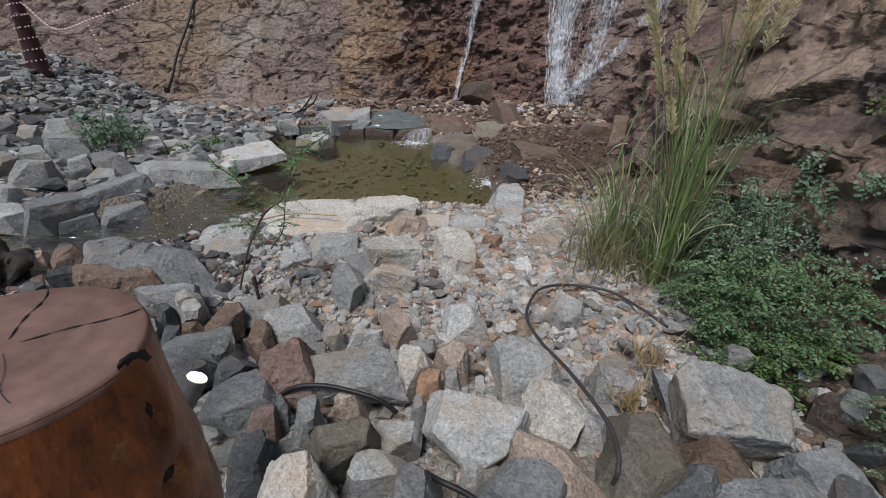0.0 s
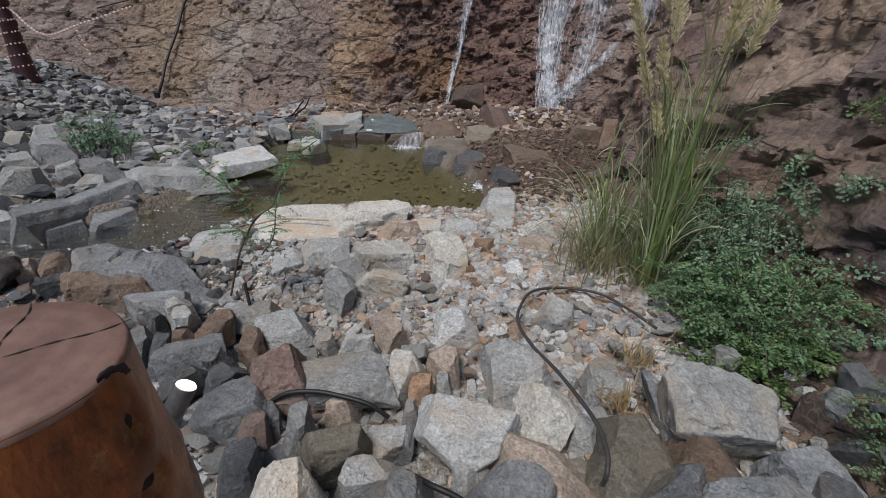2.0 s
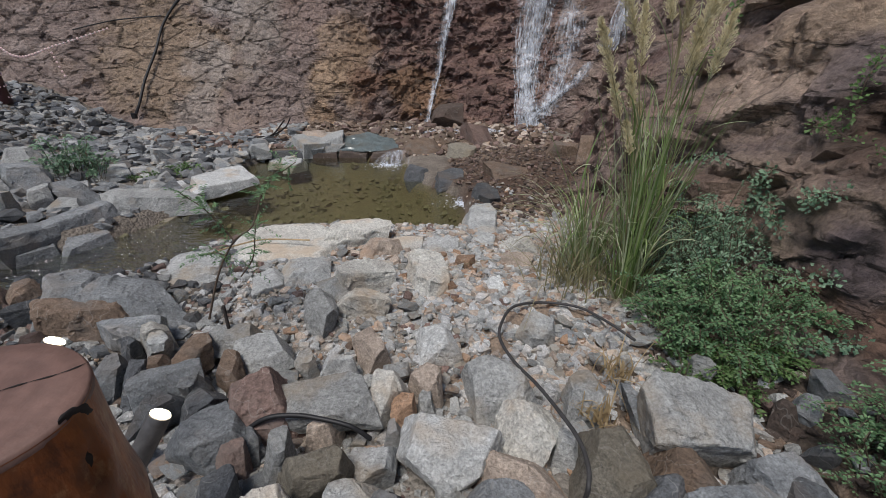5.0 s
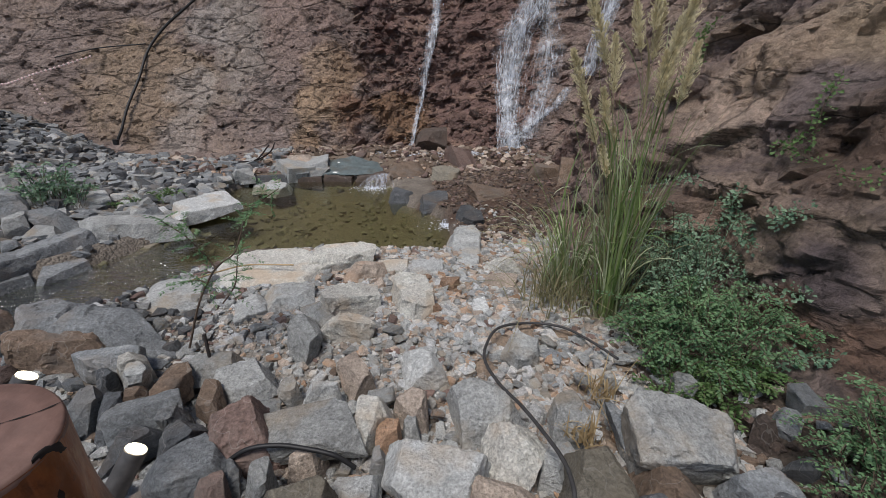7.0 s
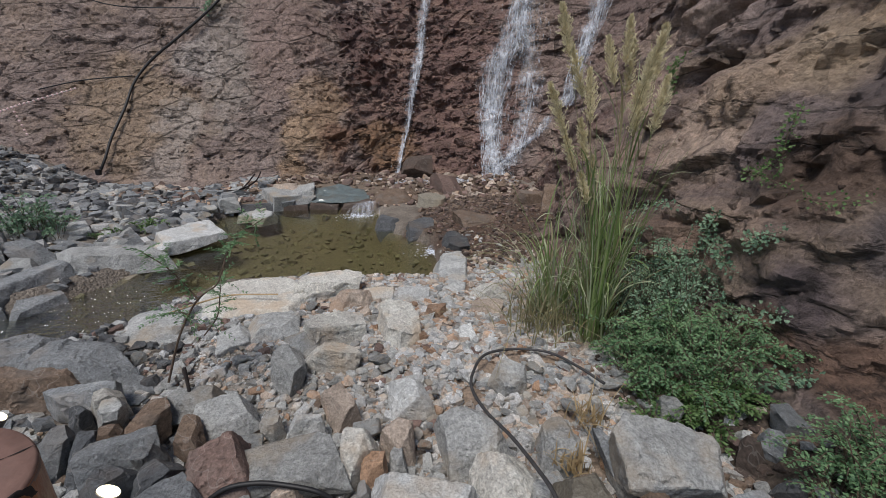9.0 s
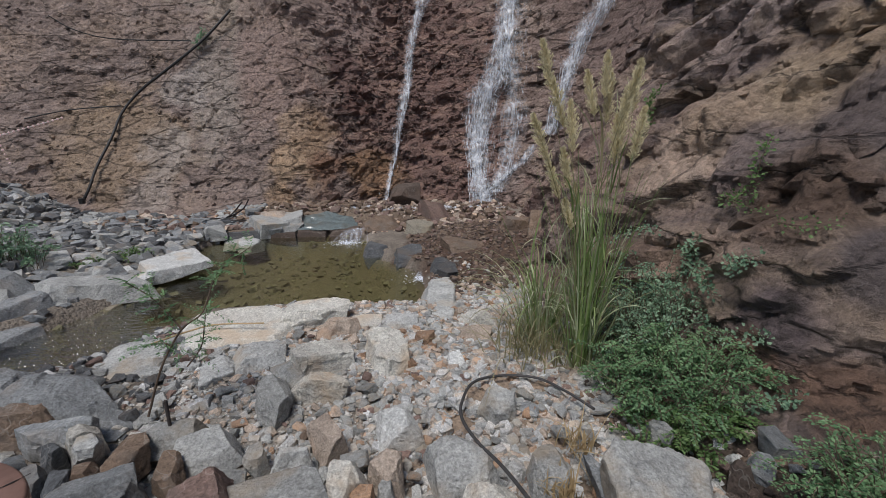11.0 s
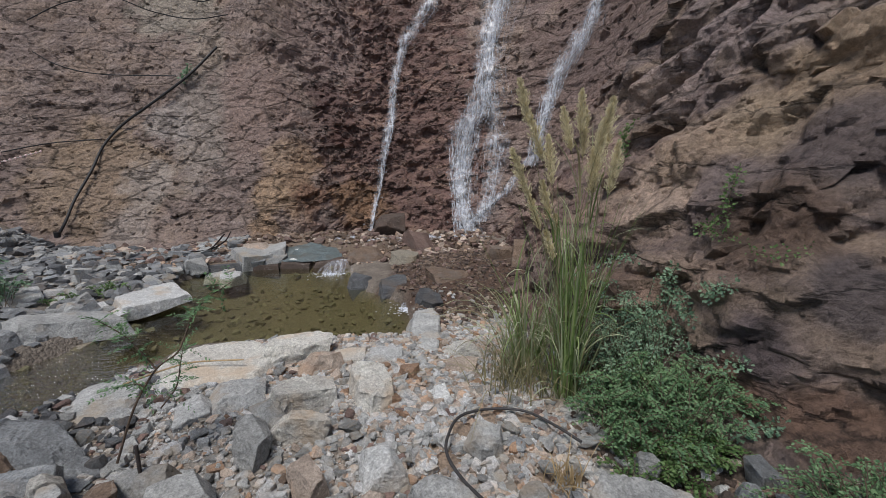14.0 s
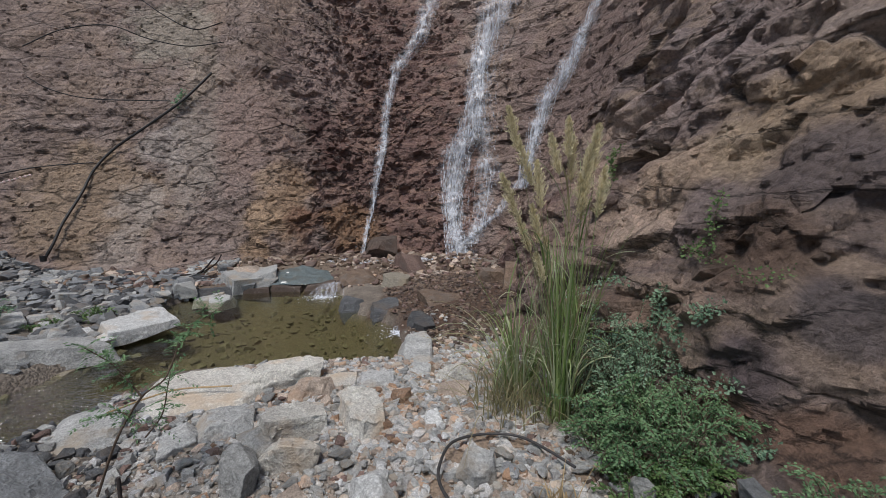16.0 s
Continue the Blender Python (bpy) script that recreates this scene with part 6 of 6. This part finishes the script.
boulder("rock", "slate", 0.81, 4.71, 0.101, 0.31, 0.5, 0.42, 10, 1.01, 0.23, 8, 557)
boulder("slab", "light", -1.85, 8.11, 0.105, 0.65, 0.56, 0.14, 17, 1.07, 0.22, 2, 558)
boulder("wall", "grey", 0.61, 3.70, 0.044, 0.30, 0.97, 0.42, 0, 1.34, 0.17, 2, 559)
boulder("bar", "grey", -2.73, 4.34, 0.100, 0.76, 0.46, 0.2, 45, 0.99, -0.02, 2, 560)
boulder("bar", "blue", -3.00, 3.74, 0.100, 0.6, 0.24, 0.28, 62, 0.85, 0.2, 2, 561)
boulder("bar", "blue", -3.09, 3.23, 0.100, 0.5, 0.24, 0.28, 72, 0.87, 0.3, 2, 562)
boulder("bar", "blue", -2.77, 3.44, -0.040, 0.36, 0.18, 0.3, 66, 0.73, 0.50, 2, 563)
boulder("bar", "blue", -2.96, 3.19, -0.040, 0.25, 0.13, 0.3, 63, 0.88, 0.50, 2, 564)
boulder("bar", "pale", -2.38, 5.21, 0.08, 0.80, 0.46, 0.15, 65, 0.99, 0.50, 2, 565)
boulder("bar", "olive", -2.53, 4.24, -0.105, 0.69, 0.23, 0.25, 80, 1.10, 0.40, 0, 566)
boulder("wall", "light", -0.06, 3.16, 0.070, 0.28, 0.27, 0.24, -0, 1.00, 0.05, 2, 570)
boulder("wall", "pale", 0.23, 3.15, 0.070, 0.28, 0.22, 0.24, 1, 1.00, 0.05, 2, 571)
# the stones between and behind them: kind, tint, x, y, width, depth, height, turn, seed
stone("rock", "tan", -0.24, 2.98, 0.28, 0.11, 0.13, 11, 8)
stone("block", "pale", -0.73, 2.65, 0.33, 0.29, 0.08, 15, 12)
stone("rock", "grey", -0.53, 2.18, 0.20, 0.26, 0.10, 17, 15)
stone("rock", "light", -0.27, 2.25, 0.28, 0.12, 0.10, 1, 16)
stone("rock", "grey", -0.52, 1.75, 0.11, 0.14, 0.04, 9, 22)
stone("rock", "pale", -0.35, 1.74, 0.15, 0.09, 0.05, 16, 23)
stone("rock", "grey", 0.07, 1.47, 0.08, 0.11, 0.03, 1, 29)
stone("rock", "red", -0.64, 1.20, 0.11, 0.12, 0.04, 27, 33)
stone("rock", "blue", -0.61, 1.28, 0.07, 0.09, 0.03, 32, 34)
stone("rock", "pale", -0.12, 1.17, 0.17, 0.18, 0.05, -1, 38)
stone("rock", "tan", -0.35, 1.31, 0.16, 0.07, 0.05, 24, 41)
stone("rock", "blue", -0.06, 1.33, 0.07, 0.09, 0.03, 2, 42)
stone("rock", "grey", 0.14, 1.03, 0.08, 0.07, 0.03, -6, 43)
stone("block", "grey", 0.62, 1.23, 0.08, 0.10, 0.03, -27, 48)
stone("rock", "slate", 1.37, 0.93, 0.21, 0.19, 0.05, -63, 62)
stone("rock", "grey", 1.46, 1.67, 0.13, 0.10, 0.05, -36, 63)
stone("rock", "umber", 1.64, 1.37, 0.08, 0.10, 0.04, -50, 64)
stone("rock", "blue", 1.75, 1.36, 0.10, 0.13, 0.04, -57, 65)
stone("rock", "slate", 1.65, 1.15, 0.07, 0.09, 0.03, -65, 66)
stone("rock", "pale", 0.56, 2.50, 0.15, 0.19, 0.05, -4, 68)
stone("rock", "tan", 0.78, 2.91, 0.24, 0.18, 0.09, -23, 69)
stone("rock", "light", 0.87, 3.17, 0.27, 0.12, 0.13, -10, 70)
stone("rock", "orange", 0.37, 2.85, 0.16, 0.15, 0.08, -9, 71)
stone("rock", "blue", -2.02, 2.34, 0.29, 0.38, 0.12, 35, 72)
stone("rock", "light", -1.33, 1.92, 0.13, 0.14, 0.09, 38, 77)
stone("rock", "slate", -1.43, 1.87, 0.08, 0.11, 0.03, 42, 79)
stone("rock", "slate", -1.13, 1.53, 0.13, 0.17, 0.04, 47, 84)
stone("rock", "slate", -2.80, 2.81, 0.13, 0.17, 0.06, 38, 86)
stone("rock", "brown", -2.29, 2.31, 0.16, 0.20, 0.09, 47, 87)
stone("rock", "tan", -2.42, 2.26, 0.13, 0.17, 0.08, 39, 88)
stone("rock", "slate", -2.13, 2.11, 0.15, 0.06, 0.09, 41, 89)
stone("rock", "brown", -2.53, 2.25, 0.10, 0.13, 0.06, 48, 90)
stone("rock", "grey", -3.37, 3.07, 0.23, 0.31, 0.11, 50, 91)
stone("rock", "grey", -3.58, 3.62, 0.34, 0.16, 0.21, 39, 92)
stone("rock", "blue", -4.01, 4.46, 0.41, 0.53, 0.25, 34, 93)
stone("rock", "blue", -3.34, 4.16, 0.30, 0.39, 0.18, 46, 94)
stone("block", "grey", -3.49, 3.97, 0.18, 0.23, 0.19, 38, 95)
stone("rock", "grey", -4.09, 3.87, 0.24, 0.31, 0.17, 55, 96)
stone("rock", "grey", -4.17, 4.22, 0.24, 0.31, 0.14, 52, 97)
stone("rock", "grey", -4.89, 5.50, 0.34, 0.44, 0.20, 40, 98)
stone("rock", "grey", -4.92, 5.06, 0.24, 0.31, 0.17, 44, 99)
stone("slab", "pale", -3.67, 5.22, 0.32, 0.39, 0.11, 36, 100)
stone("rock", "grey", -3.51, 3.25, 0.17, 0.22, 0.12, 50, 101)
stone("rock", "blue", -2.67, 7.22, 0.33, 0.43, 0.20, 22, 102)
stone("slab", "pale", -2.08, 7.05, 0.32, 0.41, 0.10, 13, 110)
stone("slab", "grey", -1.88, 7.81, 0.66, 0.74, 0.15, 23, 111)
stone("slab", "pale", -1.69, 8.04, 0.59, 0.75, 0.13, 13, 112)
stone("rock", "umber", 0.60, 9.24, 0.69, 0.90, 0.41, -2, 113)
stone("rock", "tan", -1.93, 8.14, 0.45, 0.57, 0.17, 12, 115)
stone("rock", "brown", 2.35, 5.75, 0.47, 0.61, 0.25, -20, 116)
stone("rock", "red", 1.12, 8.37, 0.60, 0.78, 0.22, -16, 117)
stone("rock", "grey", -2.67, 7.16, 0.36, 0.47, 0.14, 23, 118)
stone("slab", "blue", -1.09, 1.59, 0.29, 0.16, 0.08, 36, 122)
stone("slab", "grey", -2.29, 7.28, 0.46, 0.60, 0.09, 15, 124)
stone("slab", "blue", -1.90, 7.64, 0.43, 0.57, 0.08, 18, 125)
stone("slab", "grey", -1.57, 7.88, 0.43, 0.56, 0.08, 16, 126)
stone("rock", "brown", 2.20, 6.17, 0.46, 0.60, 0.17, -27, 128)
# far-edge slabs, tinted umber to carry the shelf shadow under the teal slab
stone("bar", "umber", -1.75, 7.58, 0.62, 0.3, 0.2, 6, 401, -0.02)
stone("bar", "umber", -1.15, 7.66, 0.55, 0.3, 0.2, -4, 402, 0.0)
stone("bar", "umber", -0.55, 7.62, 0.5, 0.3, 0.2, -8, 403, 0.02)
stone("bar", "slate", -2.3, 7.42, 0.5, 0.3, 0.2, 24, 404, 0.0)


# ---- loose stones: middling ones one by one, the small ones as gravel ----
PROTO_RNG = random.Random(21)


def proto_arrays(count, bevel):
    out = []
    for _ in range(count):
        bm = hull_mesh(PROTO_RNG, PROTO_RNG.randint(9, 15), 0.28, 0.46, bevel, 20, PROTO_RNG.uniform(0.3, 1.0))
        bm.verts.index_update()
        out.append((np.array([v.co for v in bm.verts]), np.array([[v.index for v in f.verts] for f in bm.faces])))
        bm.free()
    return out


SMALL = proto_arrays(26, 0.0)


def spread(name, label, tints, count, seed, place, category="gravel", low=0.4, high=0.8):
    """Stones scattered as one piece of stuff per tint. place(rng, n) gives x, y and size for those that lie well."""
    rng = np.random.RandomState(seed)
    for tint, share, mats in tints:
        xs, ys, sizes = place(rng, int(count * share))
        zs = ground_z(xs, ys)
        vs, fs, n = [], [], 0
        for x, y, size, z in zip(xs, ys, sizes, zs):
            v, f = SMALL[rng.randint(len(SMALL))]
            dims = size * np.array([rng.uniform(0.8, 1.35), rng.uniform(0.65, 1.0), rng.uniform(low, high)])
            m = np.array(Euler((rng.uniform(-0.35, 0.35), rng.uniform(-0.35, 0.35), rng.uniform(0, 6.28))).to_matrix())
            vs.append((v * dims) @ m.T + (x, y, z + dims[2] * rng.uniform(0.12, 0.42)))
            fs.append(f + n)
            n += len(v)
        ob = mesh_object(name, np.concatenate(vs), np.concatenate(fs), mats[tint])
        tagged(ob, label.format(WORDS.get(tint, tint)), category, kind="stuff")


def scatter(x0, x1, y0, y1, lo, hi, power, rim, normal=False):
    """Places in a box (or round its middle), clear of the pool by rim; with rim below nought, in the pool."""
    def place(rng, n):
        if normal:
            x, y = rng.normal((x0 + x1) / 2, (x1 - x0) / 2, n), rng.normal((y0 + y1) / 2, (y1 - y0) / 2, n)
        else:
            x, y = rng.uniform(x0, x1, n), rng.uniform(y0, y1, n)
        size = lo * (hi / lo) ** (rng.rand(n) ** power)
        d = pool_distance(x, y)
        ok = (d > rim) & (y > min(0.25, y0)) if rim > 0 else d < rim
        ok &= np.hypot(x + 0.2, y - 0.22) > 0.15
        for a, b, r in TAKEN if rim > 0 else ():
            ok &= np.hypot(x - a, y - b) > r * 0.8 + size * (0.2 if y0 < 3 else 0.42)
        return x[ok], y[ok], size[ok]
    return place


def middling(count, seed, x0, x1, y0, y1, lo, hi, tints, group, label):
    """Fist- to head-sized stones, each an object of its own, clear of one another."""
    rng = random.Random(seed)
    kinds = []
    for k in range(10):
        for tint in tints:
            bm = hull_mesh(rng, rng.randint(9, 14), 0.27, 0.46, 0.014, 36)
            bmesh.ops.subdivide_edges(bm, edges=bm.edges[:], cuts=1, use_grid_fill=True)
            off = Vector((k * 5.0, 0, 0))
            for v in bm.verts:
                v.co += v.normal * noise.fractal(v.co * 4 + off, 0.9, 2.1, 3) * 0.035
            me = bpy.data.meshes.new("rock")
            bm.to_mesh(me)
            bm.free()
            me.materials.append(STONE[tint])
            me.shade_smooth()
            me.set_sharp_from_angle(angle=radians(24))
            kinds.append((me, tint))
    made = tries = 0
    while made < count and tries < count * 40:
        tries += 1
        x, y = rng.uniform(x0, x1), rng.uniform(y0, y1)
        size = lo * (hi / lo) ** (rng.random() ** 1.5)
        if float(pool_distance(x, y)) < size * 0.4 + 0.03 or math.hypot(x + 0.2, y - 0.22) < 0.22 or any((x - a) ** 2 + (y - b) ** 2 < (r * 0.85 + size * 0.36) ** 2 for a, b, r in TAKEN):
            continue
        me, tint = rng.choice(kinds)
        ob = new("rock", me)
        h = size * rng.uniform(0.32, 0.68)
        ob.scale = (size * rng.uniform(0.9, 1.3), size * rng.uniform(0.7, 1.0), h)
        ob.rotation_euler = (rng.uniform(-0.3, 0.3), rng.uniform(-0.3, 0.3), rng.uniform(0, 6.28))
        ob.location = (x, y, gz(x, y) + h * 0.28 + float(rubble_depth(x, y)) * rng.uniform(0.1, 0.8))
        tagged(ob, label.format(WORDS[tint]), "rock", group)
        TAKEN.append((x, y, size * 0.45))
        made += 1


middling(105, 4, -1.15, 1.4, 0.35, 3.1, 0.05, 0.15, ("grey", "pale", "light", "pale", "pale", "tan"), "loose stones of the rubble", "small broken {} stone wedged among larger ones")
middling(48, 5, -2.5, -1.15, 0.35, 2.7, 0.07, 0.22, ("grey", "slate", "slate", "blue", "red"), "loose stones of the rubble", "small broken {} stone wedged among larger ones")
middling(18, 8, 1.4, 2.5, 0.5, 1.7, 0.07, 0.2, ("umber", "brown", "blue"), "loose stones of the rubble", "dark broken {} stone under the rock wall")
middling(36, 6, -6.5, -2.4, 3.2, 8.5, 0.12, 0.32, ("grey", "blue", "slate"), "stones of the rubble bank", "angular {} stone piled on the rubble bank")
spread("gravel", "small broken {} stones between the rocks", (("grey", 0.38, GRIT), ("tan", 0.14, GRIT), ("pale", 0.28, GRIT), ("light", 0.14, GRIT), ("red", 0.06, GRIT)), 12500, 11, scatter(-1.15, 1.6, 0.3, 3.9, 0.016, 0.085, 1.5, 0.17))
spread("gravel", "small broken {} stones between dark rocks", (("grey", 0.35, GRIT), ("slate", 0.3, GRIT), ("red", 0.2, GRIT), ("pale", 0.15, GRIT)), 4500, 18, scatter(-2.9, -1.1, 0.3, 3.3, 0.02, 0.11, 1.5, 0.06))
spread("rubble", "scattered broken {} stone round the viewpoint", (("grey", 0.4, GRIT), ("blue", 0.25, GRIT), ("tan", 0.2, GRIT), ("brown", 0.15, GRIT)), 3000, 20, scatter(-6.2, 3.4, -4.0, 2.2, 0.03, 0.13, 1.7, 0.06), "rubble")
spread("grit", "fine {} chips filling the gaps between stones", (("grey", 0.3, GRIT), ("tan", 0.2, GRIT), ("light", 0.2, GRIT), ("pale", 0.3, GRIT)), 9000, 19, scatter(-1.9, 1.5, 0.5, 3.0, 0.008, 0.03, 1.5, 0.06))
spread("fine_gravel", "fine {} gravel on sandy earth", (("light", 0.16, GRIT), ("tan", 0.34, GRIT), ("orange", 0.06, GRIT), ("grey", 0.26, GRIT), ("pale", 0.18, GRIT)), 9500, 12, scatter(0.05, 1.2, 2.0, 3.5, 0.018, 0.085, 1.4, 0.05, True))
spread("bank_rubble", "heaped {} broken stone of the rubble bank", (("grey", 0.3, GRIT), ("blue", 0.48, GRIT), ("slate", 0.17, GRIT), ("pale", 0.05, GRIT)), 6200, 13, scatter(-9.5, -2.25, 3.0, 9.3, 0.05, 0.25, 1.4, 0.03), "rubble", 0.35, 0.72)
spread("ledge_rubble", "scattered {} stones at the foot of the cliff", (("brown", 0.45, GRIT), ("red", 0.25, GRIT), ("tan", 0.3, GRIT)), 2600, 14, scatter(-4.5, 3.2, 7.2, 9.3, 0.04, 0.2, 2.0, 0.08), "rubble")
spread("brown_scree", "damp {} scree beside the pool", (("brown", 0.45, GRIT), ("umber", 0.4, GRIT), ("red", 0.15, GRIT)), 4200, 15, scatter(0.5, 2.8, 3.9, 8.5, 0.025, 0.09, 2.2, 0.1), "scree")
spread("foot_rubble", "crumbled {} stone at the foot of the rock wall", (("umber", 0.6, GRIT), ("brown", 0.25, GRIT), ("red", 0.15, GRIT)), 3200, 16, scatter(1.25, 3.6, 0.2, 2.4, 0.02, 0.09, 2.0, 0.05), "rubble")
spread("pool_bed", "algae-covered stones on the pool bed", (("algae", 1.0, {"algae": ALGAE}),), 1100, 17, scatter(-4.5, 0.6, 2.4, 7.6, 0.04, 0.14, 1.5, -0.02), "pebbles")


def cliff_debris(name, label, count, seed, s0, s1, z0, z1, lo, hi, power, sink, mat, category):
    """Angular fragments half sunk in the cliff face, lying with its beds."""
    rng = np.random.RandomState(seed)
    vs, fs, n = [], [], 0
    tilt = np.array(Euler((radians(-12), radians(-24), 0)).to_matrix())
    for _ in range(count):
        s, z = rng.uniform(s0, s1), z0 + (z1 - z0) * rng.rand() ** 1.2
        size = lo * (hi / lo) ** (rng.rand() ** power)
        p = on_cliff(s, z, -sink * size)
        v, f = SMALL[rng.randint(len(SMALL))]
        dims = size * np.array([rng.uniform(0.9, 1.7), rng.uniform(0.7, 1.1), rng.uniform(0.35, 0.8)])
        m = tilt @ np.array(Euler((rng.normal(0, 0.25), rng.normal(0, 0.25), rng.uniform(0, 6.28))).to_matrix())
        vs.append((v * dims) @ m.T + np.array(p))
        fs.append(f + n)
        n += len(v)
    tagged(mesh_object(name, np.concatenate(vs), np.concatenate(fs), mat), label, category, kind="stuff")


cliff_debris("cliff_rubble", "loose shale fragments sticking out of the crumbling cliff", 7500, 41, -9.5, 4.2, 0.1, 7.5, 0.025, 0.2, 2.4, 0.4, SHALE, "rubble")
cliff_debris("wet_rubble", "dark wet rock fragments round the waterfalls", 2600, 42, -1.6, 3.6, 0.1, 7.5, 0.07, 0.34, 1.8, 0.3, SHALE, "rubble")


def wall_blocks(count, seed):
    """Jutting blocks of the near wall, each a piece of the cliff."""
    rng = random.Random(seed)
    shapes = []
    for v, f in SMALL:
        me = bpy.data.meshes.new("rock_block")
        me.from_pydata(v.tolist(), [], f.tolist())
        me.materials.append(SHALE)
        shapes.append(me)
    tilt = Euler((radians(-12), radians(-24), 0)).to_matrix()
    for _ in range(count):
        size = 0.1 * 5 ** (rng.random() ** 1.7)
        ob = new("rock_block", rng.choice(shapes))
        turn = tilt @ Euler((rng.gauss(0, 0.25), rng.gauss(0, 0.25), rng.uniform(0, 6.28))).to_matrix()
        dims = Matrix.Diagonal((size * rng.uniform(0.9, 1.7), size * rng.uniform(0.7, 1.1), size * rng.uniform(0.35, 0.8), 1))
        ob.parent = cliff_ob
        ob.matrix_basis = Matrix.Translation(on_cliff(rng.uniform(4.4, 13.5), 0.1 + 4.4 * rng.random() ** 1.2, -0.33 * size)) @ turn.to_4x4() @ dims


wall_blocks(250, 43)
cliff_debris("wall_chips", "small broken ledges of the brown rock wall", 1800, 44, 4.0, 14.0, 0.05, 4.5, 0.02, 0.1, 1.8, 0.2, SHALE, "rubble")
